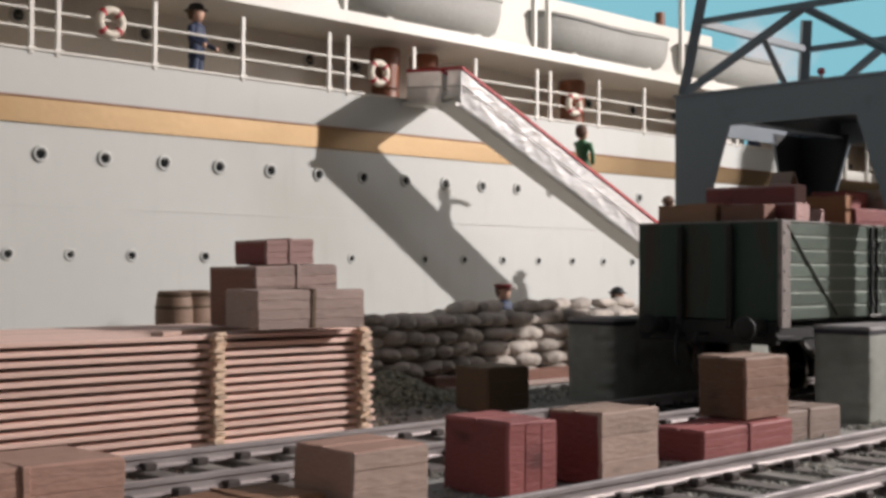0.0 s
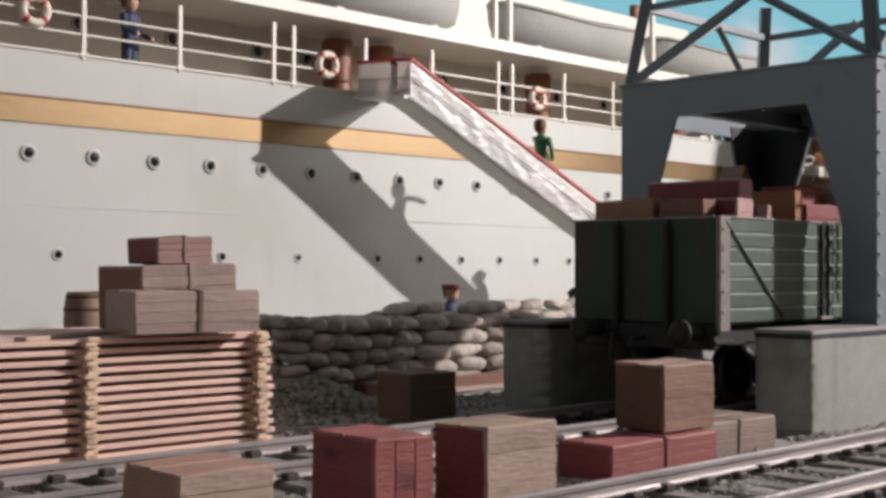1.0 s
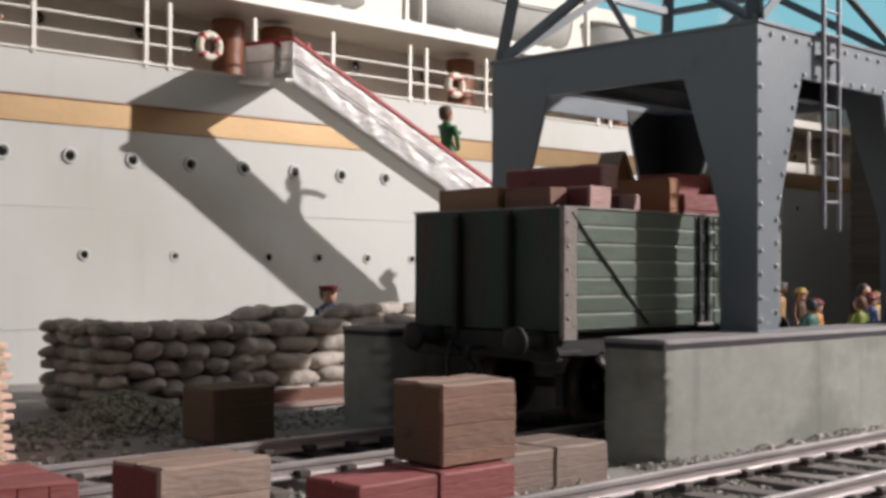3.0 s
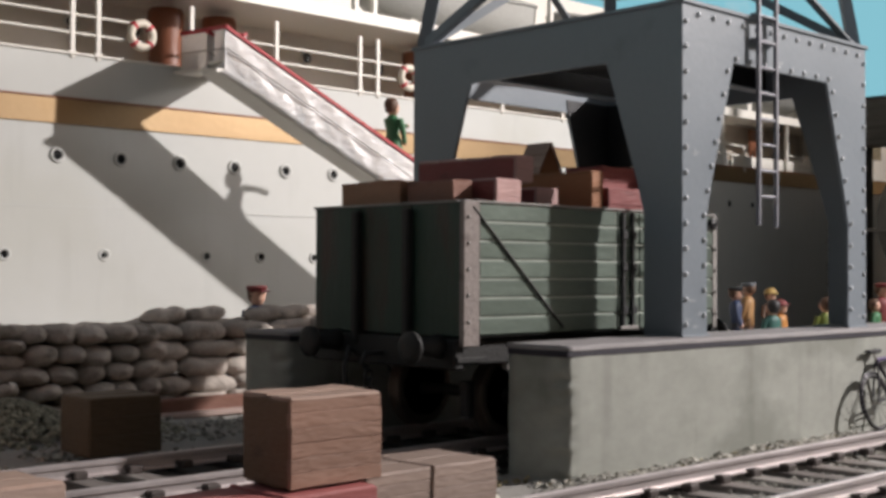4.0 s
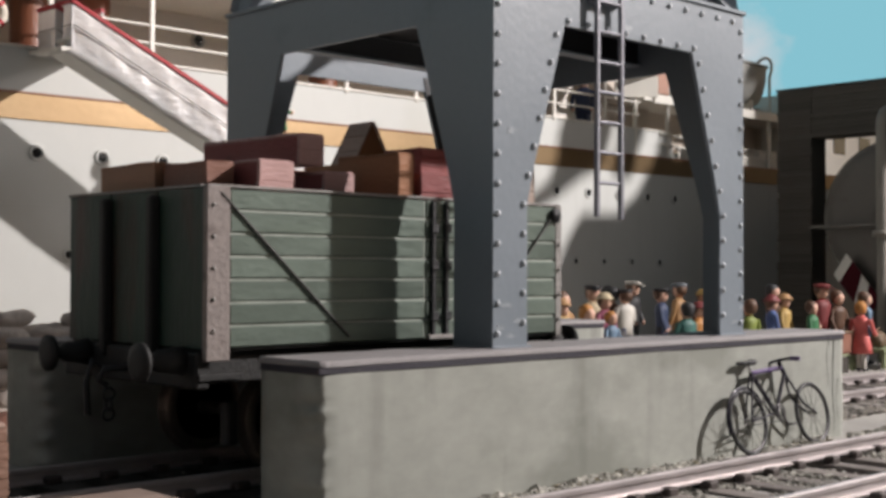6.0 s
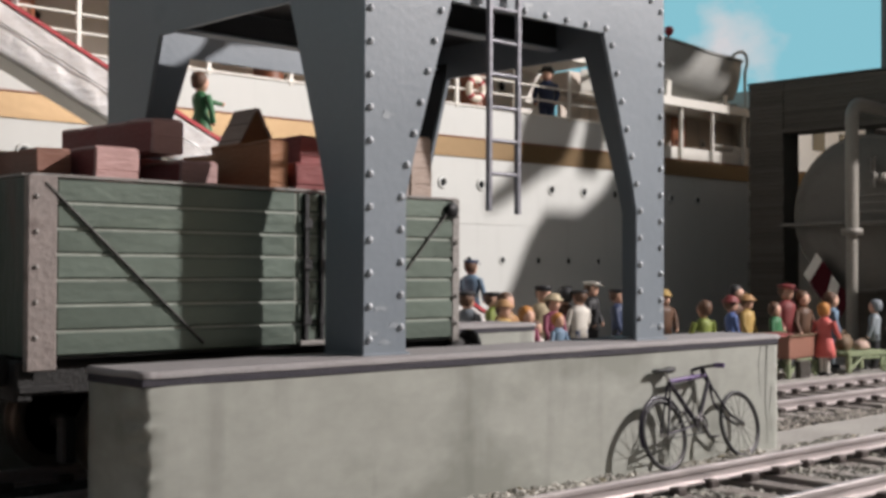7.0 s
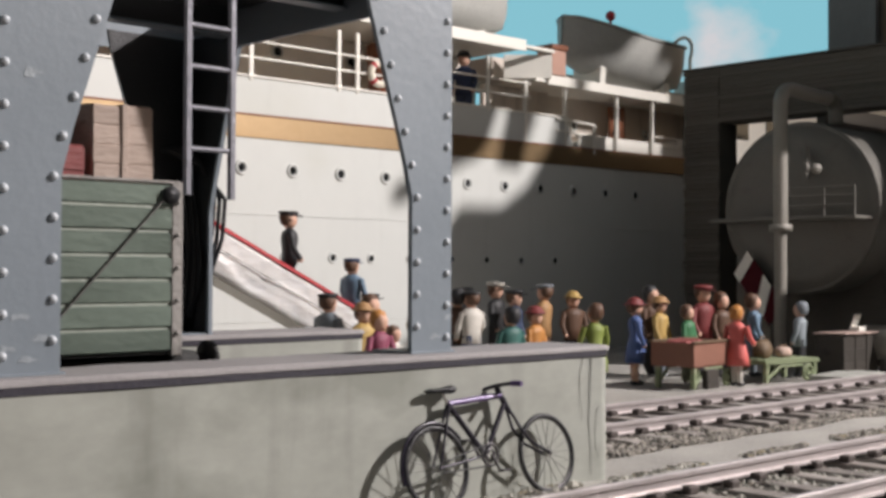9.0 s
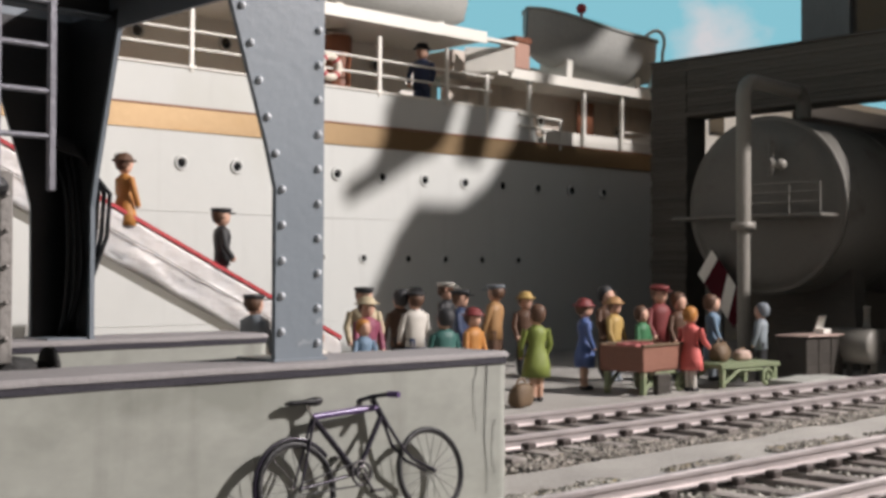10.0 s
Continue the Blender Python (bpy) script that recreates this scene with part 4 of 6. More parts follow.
# ---- wagon ----
def wagon():
    x0, x1, y0, y1, zb, zt = 15.45, 20.03, 9.0, 11.45, 1.36, 2.755
    t = thing("goods_wagon", (0, 0, 0), "green planked open goods wagon piled with crates", "wagon")
    part("floor", Mesh().box(x0 + 0.03, x1 - 0.03, y0 + 0.03, y1 - 0.03, zb - 0.02, zb + 0.06, 0.01), SOOT, t)
    np_ = 7
    ph = (zt - zb) / np_
    for k in range(np_):
        z = zb + k * ph
        for a, b in ((x0 + 0.24, 17.98), (18.0, 18.40), (18.42, x1 - 0.06)):
            part("side_plank", Mesh().box(a, b, y0 - 0.004 * (k % 2), y0 + 0.06, z + 0.011, z + ph - 0.011, 0.012), GREEN, t)
        part("side_plank", Mesh().box(x0 + 0.06, x1 - 0.06, y1 - 0.06, y1, z + 0.008, z + ph - 0.006, 0.012), SHADED_GREEN, t)
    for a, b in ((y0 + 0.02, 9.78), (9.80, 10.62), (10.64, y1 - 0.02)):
        part("end_panel", Mesh().box(x0, x0 + 0.06, a, b, zb, zt, 0.012), SHADED_GREEN, t)
        part("end_panel", Mesh().box(x1 - 0.06, x1, a, b, zb, zt, 0.012), SHADED_GREEN, t)
    # Pale lining: the light caught on plank edges is put into its colour.
    part("side_lining", Mesh().box(x0 + 0.06, x1 - 0.06, y0 + 0.014, y0 + 0.02, zb + 0.01, zt - 0.02), EDGE_LIGHT, t, "pale lining painting highlights between the planks")
    part("top_rail", Mesh().box(x0 + 0.02, x1 - 0.02, y0 - 0.012, y0 + 0.075, zt - 0.005, zt + 0.022, 0.008), WORN, t)
    part("top_rail", Mesh().box(x0 - 0.012, x0 + 0.075, y0 + 0.08, y1, zt - 0.005, zt + 0.022, 0.008), WORN, t)
    part("top_rail", Mesh().box(x0 + 0.08, x1 - 0.02, y1 - 0.075, y1 + 0.012, zt - 0.005, zt + 0.022, 0.008), WORN, t)
    part("corner_plate", Mesh().box(x0 - 0.008, x0 + 0.235, y0 - 0.02, y0 + 0.05, zb - 0.10, zt + 0.01, 0.01), CORNER, t, "pinkish-grey worn corner plate")
    part("corner_plate", Mesh().box(x1 - 0.10, x1 + 0.008, y0 - 0.01, y0 + 0.05, zb - 0.03, zt + 0.01, 0.01), WORN, t)
    for y in (9.79, 10.63):
        part("end_post", Mesh().box(x0 - 0.10, x0, y - 0.05, y + 0.05, zb - 0.12, zt - 0.05, 0.02), SOOT, t)
        part("end_post", Mesh().box(x1, x1 + 0.10, y - 0.05, y + 0.05, zb - 0.12, zt - 0.05, 0.02), SOOT, t)
    # diagonal straps and the door's hinges
    for a, b in (((x0 + 0.14, zt - 0.04), (17.02, zb + 0.07)), ((x1 - 0.16, zt - 0.10), (18.75, zb + 0.12))):
        d = Vector((b[0] - a[0], 0, b[1] - a[1]))
        m = Mesh().box(-0.03, 0.03, -0.018, 0.0, 0, d.length, 0.005, Matrix.Translation((a[0], y0, a[1])) @ d.to_track_quat("Z", "Y").to_matrix().to_4x4())
        part("diagonal_strap", m, STRAP, t, "dark iron diagonal strap")
    part("strap_end", Mesh().lathe([(0.075, -0.03), (0.075, 0.0), (0.04, 0.02)], (x1 - 0.12, y0 - 0.012, zt - 0.10), 14, "y"), IRON, t)
    for x in (18.06, 18.24):
        part("door_hinge", Mesh().box(x, x + 0.05, y0 - 0.035, y0, zb + 0.0, zt - 0.02, 0.008), IRON, t)
        for z in (1.55, 2.05, 2.42):
            part("hinge_knuckle", Mesh().box(x - 0.02, x + 0.07, y0 - 0.055, y0 - 0.03, z, z + 0.09, 0.01), IRON, t)
    part("door_latch", Mesh().box(18.0, 18.35, y0 - 0.05, y0, zb + 0.0, zb + 0.05, 0.01), WORN, t)
    for x in (x0 + 0.06, x1 - 0.05):
        for k in range(5):
            part("bolt", Mesh().lathe([(0.02, -0.02), (0.016, 0.0), (0.003, 0.004)], (x, y0 - 0.012, zb + 0.16 + k * 0.27), 8, "y"), WORN, t)
    # underframe
    for y in (y0 + 0.12, y1 - 0.24):
        part("solebar", Mesh().box(x0, x1, y, y + 0.12, zb - 0.30, zb - 0.02, 0.015), SOOT, t)
    for x in (x0 - 0.06, x1 - 0.08):
        part("headstock", Mesh().box(x, x + 0.14, y0 + 0.05, y1 - 0.05, zb - 0.34, zb - 0.02, 0.02), SOOT, t)
    part("step_plate", Mesh().box(x0 - 0.05, x0 + 0.4, y0 + 0.02, y0 + 0.10, zb - 0.27, zb - 0.21, 0.01), SOOT, t)
    for y in (9.3, 10.95):
        for s, xe in ((-1, x0 - 0.06), (1, x1 + 0.06)):
            b = part("buffer", Mesh().lathe([(0.13, 0), (0.11, 0.1 * s), (0.09, 0.24 * s), (0.06, 0.26 * s), (0.06, 0.36 * s)], (xe, y, zb - 0.10), 14, "x"), SOOT, t)
            part("buffer_head", Mesh().lathe([(0.06, 0.36 * s), (0.17, 0.37 * s), (0.17, 0.41 * s), (0.10, 0.43 * s)], (xe, y, zb - 0.10), 20, "x"), SOOT, b)
    part("coupling_hook", Mesh().tube([(x0 - 0.06, 10.17, 1.15), (x0 - 0.3, 10.17, 1.15), (x0 - 0.36, 10.17, 1.05), (x0 - 0.28, 10.17, 1.0)], 0.03, 8), IRON, t)
    part("coupling_chain", Mesh().ring((x0 - 0.26, 10.17, 0.92), "y", 0.055, 0.014, 12, 6).ring((x0 - 0.26, 10.17, 0.83), "x", 0.055, 0.014, 12, 6).ring((x0 - 0.26, 10.17, 0.74), "y", 0.055, 0.014, 12, 6), IRON, t)
    part("brake_pipe", Mesh().tube([(x0 - 0.08, 10.55, 1.1), (x0 - 0.22, 10.55, 1.2), (x0 - 0.28, 10.55, 1.0), (x0 - 0.26, 10.55, 0.7)], 0.03, 8), IRON, t)
    # wheels: tread, spokes, hub
    for x in (16.62, 18.95):
        part("axle", Mesh().tube([(x, 9.35, 0.66), (x, 11.0, 0.66)], 0.06, 10), SOOT, t)
        for y in (9.46, 10.80):
            w = part("wheel", Mesh().lathe([(0.34, -0.0), (0.42, 0.0), (0.44, 0.02), (0.43, 0.11), (0.47, 0.115), (0.47, 0.14), (0.34, 0.14), (0.34, 0.0)], (x, y, 0.66), 28, "y"), WORN_IRON, t)
            part("hub", Mesh().lathe([(0.02, -0.03), (0.09, -0.03), (0.10, 0.14), (0.02, 0.15)], (x, y, 0.66), 12, "y"), IRON, w)
            for k in range(8):
                a = k * math.pi / 4
                part("spoke", Mesh().tube([(x + 0.08 * math.cos(a), y + 0.06, 0.66 + 0.08 * math.sin(a)), (x + 0.36 * math.cos(a), y + 0.06, 0.66 + 0.36 * math.sin(a))], 0.03, 6), IRON, w)
        for y in (9.12, 11.12):
            part("axle_guard", Mesh().prism([(x - 0.38, 1.1), (x - 0.14, 0.55), (x + 0.14, 0.55), (x + 0.38, 1.1)], "y", y, y + 0.03), SOOT, t)
            part("axle_box", Mesh().box(x - 0.13, x + 0.13, y - 0.12, y + 0.05, 0.54, 0.80, 0.03), SOOT, t)
            part("leaf_spring", Mesh().prism([(x - 0.45, 1.06), (x - 0.1, 0.84), (x + 0.1, 0.84), (x + 0.45, 1.06), (x + 0.45, 1.0), (x + 0.1, 0.79), (x - 0.1, 0.79), (x - 0.45, 1.0)], "y", y - 0.08, y - 0.0), WORN, t)
    part("brake_lever", Mesh().tube([(17.3, 9.02, 1.0), (18.6, 8.98, 0.82), (19.6, 8.98, 0.86)], 0.025, 8), IRON, t)
    for x in (16.05, 17.2, 18.4, 19.5):
        part("brake_shoe", Mesh().box(x - 0.06, x + 0.06, 9.46, 9.6, 0.45, 0.85, 0.02), IRON, t)


wagon()


# ---- crates ----
def crate(name, x0, x1, y0, y1, z0, z1, m, label, rows=5, straps=1, turn=0.0, strap_m=None, upright=False, group="quay crates", roll=0.0, end_m=None, lid_m=None):
    """A boarded crate: separate boards on its seen sides and lid, straps round it."""
    w, d, h = x1 - x0, y1 - y0, z1 - z0
    t = thing(name, ((x0 + x1) / 2, (y0 + y1) / 2, z0), label, "crate", group, turn)
    if roll:
        t.matrix_world = t.matrix_world @ pose(0, 0, 0, 0, roll, 0)
    rng = random.Random(round(x0 * 31 + y0 * 17))
    sd = rng.uniform(0, 50)
    b = 0.03
    X, Y = w / 2, d / 2
    part("core", Mesh().box(-X + b, X - b, -Y + b, Y - b, 0.0, h - b), m, t)

    def j():
        return rng.uniform(-0.005, 0.005)

    for k in range(rows):
        if upright:
            a0, a1 = -X + w * k / rows, -X + w * (k + 1) / rows
            part("board", Mesh().rough(a0 + 0.001, a1 - 0.001, -Y + j(), -Y + b + 0.02, 0.004, h - 0.014 + j(), 0.009, 0.010, sd), m, t)
        else:
            a0, a1 = h * k / rows, h * (k + 1) / rows
            part("board", Mesh().rough(-X + j(), X + j(), -Y + j(), -Y + b + 0.02, a0 + 0.0005, a1 - 0.0005 - (0.012 if k == rows - 1 else 0), 0.005, 0.009, sd), m, t)
    ns = 1
    for k in range(ns):
        a0, a1 = h * k / ns, h * (k + 1) / ns
        part("end_board", Mesh().rough(-X + j(), -X + b + 0.02, -Y + 0.02, Y + j(), a0 + 0.001, a1 - 0.001 - (0.012 if k == ns - 1 else 0), 0.022, 0.014, sd), end_m or m, t)
        part("end_board", Mesh().rough(X - b - 0.02, X + j(), -Y + 0.04, Y + j(), a0 + 0.001, a1 - 0.001 - (0.012 if k == ns - 1 else 0), 0.014, 0.012, sd), end_m or m, t)
    part("back_board", Mesh().rough(-X + 0.05, X - 0.05, Y - b - 0.01, Y, 0.004, h - 0.014, 0.01, 0.012, sd), m, t)
    nl = max(2, round(d / 0.42))
    for k in range(nl):
        part("lid_board", Mesh().rough(-X + j(), X + j(), -Y + d * k / nl + 0.001, -Y + d * (k + 1) / nl - 0.001, h - b - 0.01, h + 0.004 + j(), 0.026, 0.016, sd), lid_m or m, t)
    for k in range(straps):
        xs = -X + w * (k + 1) / (straps + 1)
        part("strap", Mesh().rough(xs - 0.028, xs + 0.028, -Y - 0.018, -Y + 0.012, 0, h + 0.016, 0.005, 0.012, sd).rough(xs - 0.028, xs + 0.028, -Y, Y, h - 0.004, h + 0.018, 0.004, 0.012, sd), strap_m or m, t)
    return t


crate("crate", 8.17, 8.80, 7.42, 8.28, 0.0, 0.69, W_RED, "red-stained wooden crate with upright boards on the quay", 3, 0, upright=True, turn=-3, end_m=W_DEEP)
crate("crate", 9.32, 10.23, 7.32, 7.98, 0.0, 0.70, W_TAN, "tan wooden crate with a dull red end on the quay", 3, 0, end_m=W_DEEP, lid_m=W_LID)
crate("crate", 12.14, 13.04, 7.5, 8.14, 0.39, 1.08, W_FRONT, "brown square wooden crate standing on a flat red case", 6, 0, end_m=W_BROWN_SHADE, lid_m=W_LID)
crate("flat_case", 11.1, 12.88, 7.36, 8.05, 0.0, 0.37, W_RED, "flat red wooden case lying on gravel beside the rails", 4, 1, end_m=W_DEEP)
crate("flat_case", 12.98, 14.5, 7.62, 8.42, 0.0, 0.38, W_DULL, "flat dull brown wooden case beside the concrete plinth", 4, 1)
crate("crate", 6.34, 7.15, 7.42, 8.18, 0.0, 0.62, W_TAN, "pinkish-brown wooden crate with a greyed front between two tracks", 4, 0, end_m=W_PINK, lid_m=W_PINK)
crate("crate", 3.0, 4.45, 7.6, 8.45, 0.0, 0.76, W_PINK, "pinkish-brown wooden case between the two tracks", 4, 1)
crate("flat_case", 5.05, 6.2, 7.6, 8.3, 0.0, 0.30, W_BROWN, "low brown wooden case between the two tracks", 3, 1)
crate("crate", 13.1, 13.98, 12.35, 13.02, 0.0, 0.64, W_DARK, "dark brown wooden crate in front of the sandbags", 3, 0)
# on the timber stack
S = "crates on the timber stack"
crate("crate", 8.43, 9.97, 11.5, 12.2, 1.36, 1.81, W_GREY, "grey boarded crate with a dark strap on stacked timber", 4, 1, strap_m=W_DARK, group=S, turn=-2)
crate("crate", 9.0, 10.27, 12.35, 13.35, 1.36, 2.10, W_STACK, "reddish-grey wooden crate on stacked timber", 6, 1, group=S, roll=-1.6, end_m=W_CART)
crate("crate", 9.4, 10.15, 12.7, 13.4, 2.12, 2.43, W_TOP, "small reddish wooden crate on top of another crate", 4, 1, group=S, roll=-1.8, end_m=W_DEEP)
# load of the wagon
L = "crates in the wagon"
crate("crate", 15.66, 16.05, 10.2, 11.22, 1.45, 3.05, W_BROWN, "brown wooden crate in the green wagon", 8, 0, group=L)
crate("crate", 15.72, 16.02, 9.42, 10.16, 1.45, 3.02, W_CART, "dark brown wooden crate in the green wagon", 8, 0, group=L)
crate("crate", 16.08, 16.46, 9.13, 10.6, 1.45, 3.04, W_LIT, "long dark red crate with its lit end painted pale", 8, 0, group=L, end_m=W_DEEP)
crate("crate", 16.62, 17.85, 10.13, 11.2, 1.45, 3.05, W_RED, "dark red wooden crate in the green wagon", 8, 0, group=L)
crate("crate", 16.8, 17.12, 9.56, 11.1, 3.06, 3.36, W_LIT, "long flat dark red case with its lit end painted pale on the load", 2, 0, turn=3, group=L, end_m=W_DEEP)
crate("crate", 17.05, 17.42, 9.42, 10.1, 1.45, 3.0, W_LIT, "narrow dark red crate with its lit end painted pale", 7, 0, group=L, end_m=W_DEEP)
crate("crate", 17.92, 18.13, 9.32, 10.3, 1.45, 3.24, W_ORANGE, "orange-brown wooden crate standing up in the green wagon", 9, 0, group=L)
crate("crate", 18.2, 19.3, 9.3, 10.25, 1.45, 3.04, W_DEEP, "dark red wooden crate in the green wagon", 8, 0, group=L)
crate("crate", 18.5, 19.25, 9.62, 10.25, 3.05, 3.35, W_DEEP, "low dark red wooden case on a red crate", 3, 0, group=L)
crate("slatted_crate", 19.38, 19.93, 9.3, 9.9, 1.45, 3.40, W_SLAT, "dull brown slatted crate at the end of the wagon", 12, 1, group=L)
crate("crate", 18.15, 19.2, 10.32, 11.2, 1.45, 3.20, W_ORANGE, "brown wooden crate at the back of the wagon", 8, 0, group=L)


def ridge_crate():
    t = thing("ridge_crate", (18.72, 10.85, 3.2), "brown ridge-topped wooden case on the wagon's load", "crate", L)
    w, h = 0.29, 0.52
    part("body", Mesh().prism([(-w, 0), (w, 0), (0.0, h)], "y", -0.17, 0.17), W_ORANGE, t)
    k = math.hypot(w, h)
    for s in (-1, 1):
        nx, nz = h / k * s, w / k
        for i in range(3):
            a, b = i / 3 + 0.01, (i + 1) / 3 - 0.01
            p, q = (w * s * a, h * (1 - a)), (w * s * b, h * (1 - b))
            part("board", Mesh().prism([p, q, (q[0] + nx * 0.02, q[1] + nz * 0.02), (p[0] + nx * 0.02, p[1] + nz * 0.02)], "y", -0.2, 0.2), W_TAN, t)


ridge_crate()


def barrel(x, y, z, h=0.62, r=0.25):
    t = thing("barrel", (x, y, z), "brown wooden barrel with hoops behind the timber stack", "barrel", "barrels")
    prof = [(r * 0.84, 0), (r * 0.95, h * 0.2), (r, h * 0.5), (r * 0.95, h * 0.8), (r * 0.84, h), (r * 0.76, h), (r * 0.76, h - 0.03)]
    part("cask_body", Mesh().lathe(prof, n=18), W_CASK, t)
    for s in (0.08, 0.3, 0.7, 0.92):
        rr = r * (0.84 + 0.16 * (1 - (2 * s - 1) ** 2)) + 0.004
        part("hoop", Mesh().lathe([(rr - 0.01, h * s - 0.022), (rr + 0.004, h * s - 0.022), (rr + 0.004, h * s + 0.022), (rr - 0.01, h * s + 0.022)], n=18), W_DARK, t)


for bx, by in ((10.78, 17.0), (11.38, 17.35)):
    barrel(bx, by, 0.0, 0.85, 0.30)
    barrel(bx, by, 0.86, 0.85, 0.30)


# ---- timber stack ----
def timber_stack():
    x0, x1, y0, y1 = -2.0, 10.35, 11.75, 14.4
    t = thing("timber_stack", (0, 0, 0), "tall stack of pale sawn planks separated by cross pieces", "timber stack")
    rng = random.Random(5)
    n, nb = 13, 8
    z = 0.06
    w = (y1 - y0) / nb
    for k in range(n):
        for b in range(nb):
            for a, e in ((x0, 3.1), (3.12, 7.98), (8.0, x1)):
                j = rng.uniform(-0.05, 0.05)
                part("plank", Mesh().box(a + 0.01, e + j * (e == x1), y0 + b * w + rng.uniform(0, 0.02), y0 + (b + 1) * w - 0.008, z, z + 0.054, 0.007), TIMBER, t)
        z += 0.054
        for x in (3.05, 7.97, 10.12):
            if k < n - 1:
                j = rng.uniform(-0.035, 0.035)
                part("cross_piece", Mesh().box(x - 0.05 + j, x + 0.06 + j, y0 - 0.09 + rng.uniform(-0.05, 0.05), y1 + 0.03, z, z + 0.046, 0.006), ENDGRAIN, t)
        z += 0.046
    for x in (3.07, 8.0, 10.15):
        for k in range(26):
            zz = 0.05 + k * 0.05
            j = rng.uniform(-0.03, 0.03)
            part("sticker_end", Mesh().box(x - 0.06 + j, x + 0.07 + j, y0 - 0.10 + rng.uniform(-0.03, 0.03), y0 - 0.005, zz, zz + 0.042, 0.006), ENDGRAIN, t)
    part("top_batten", Mesh().box(7.2, 9.2, 12.25, 12.4, z - 0.044, z + 0.004, 0.006, Matrix.Translation((8.2, 12.3, 0)) @ pose(0, 0, 0, 0, 0, 28) @ Matrix.Translation((-8.2, -12.3, 0))), W_TAN, t)
    for x in (0.5, 3.1, 6.0, 8.1, 10.1):
        part("bearer", Mesh().box(x - 0.09, x + 0.09, y0, y1, -0.06, 0.06, 0.01), SLEEPER, t)


timber_stack()


# ---- sandbags ----
def bag_mesh(seed):
    m = Mesh()
    nu, nv = 18, 14
    vs = []
    for i in range(nu + 1):
        u = -1 + 2 * i / nu
        r = (1 - abs(u) ** 3.6) ** 0.45
        for j in range(nv):
            a = 2 * math.pi * j / nv
            c, s = math.cos(a), math.sin(a)
            sq = (abs(c) ** 2.5 + abs(s) ** 2.5) ** (-1 / 2.5)
            fold = 1 + 0.06 * math.sin(5 * a + seed) * abs(u) ** 3 + 0.02 * math.sin(9 * u + seed * 2)
            sag = -0.03 * (1 - u * u) * math.sin(seed) + 0.02 * u * math.cos(seed * 1.7)
            vs.append(Vector((u * 0.42, 0.215 * r * c * sq * fold, 0.134 * r * s * sq * fold + sag * 0.6)))
    vs = wobble(wobble(vs, 0.035, 4.0, seed), 0.014, 13.0, seed + 3)
    fs = [(i * nv + j, i * nv + (j + 1) % nv, (i + 1) * nv + (j + 1) % nv, (i + 1) * nv + j) for i in range(nu) for j in range(nv)]
    m.add(vs, fs, True)
    m.tube([(0.40, 0, 0), (0.44, 0.01, 0.01), (0.47, 0.0, 0.03)], 0.03, 6, 0.05)
    return m.data("sandbag", BAG)


def sandbags():
    t = thing("sandbag_wall", (0, 0, 0), "low wall of stacked grey-brown sandbags on the quay", "sandbag wall")
    rng = random.Random(8)
    kinds = [bag_mesh(s) for s in (1.0, 5.3, 9.1, 14.7, 21.2, 33.8)]

    def lay(x, y, z, turn, s=1.0):
        part("sandbag", rng.choice(kinds), None, t, at=pose(x, y, z, rng.uniform(-10, 10), rng.uniform(-7, 7), turn + rng.uniform(-9, 9)) @ Matrix.Diagonal((s * rng.uniform(0.92, 1.12), s * rng.uniform(0.95, 1.05), s * rng.uniform(0.9, 1.06), 1)))

    for y, a, b, rows in ((15.6, 14.0, 22.3, 5), (16.0, 14.3, 22.5, 5), (16.4, 14.3, 22.5, 5)):
        for k in range(rows):
            x = a + (0.3 if k % 2 else 0.0)
            if y < 15.9:
                x = 15.85 + (0.12 if k % 2 else 0.0)
                for i in range(5):
                    lay(13.95 + i * 0.40 + (0.1 if k % 2 else 0), y + 0.05, 0.13 + k * 0.255, 90, 1.02)
            while x < b:
                lay(x, y + 0.02 * k + rng.uniform(-0.03, 0.03), 0.13 + k * 0.255, rng.choice((0, 180)))
                x += 0.80
    for k in range(7):
        for i in range(6):
            lay(13.55 + 0.05 * (k % 2), 15.5 + i * 0.31, 0.10 + k * 0.188, rng.choice((0, 90)), 0.72)
    for x in (16.2, 16.85, 18.0, 18.5):
        lay(x, 15.95, 0.10 + 5 * 0.255, 0, 0.86)
    for x in (19.3, 20.0, 20.9, 21.5):
        lay(x, 16.35, 0.10 + 5 * 0.255, 0, 0.86)
    part("base_plank", Mesh().rough(14.6, 22.0, 14.98, 15.3, 0.0, 0.24, 0.02, 0.03, 3.0, 12), W_CART, t)
    part("base_plank", Mesh().box(14.8, 22.0, 14.75, 15.0, 0.0, 0.07, 0.015), W_GREY, t)


sandbags()


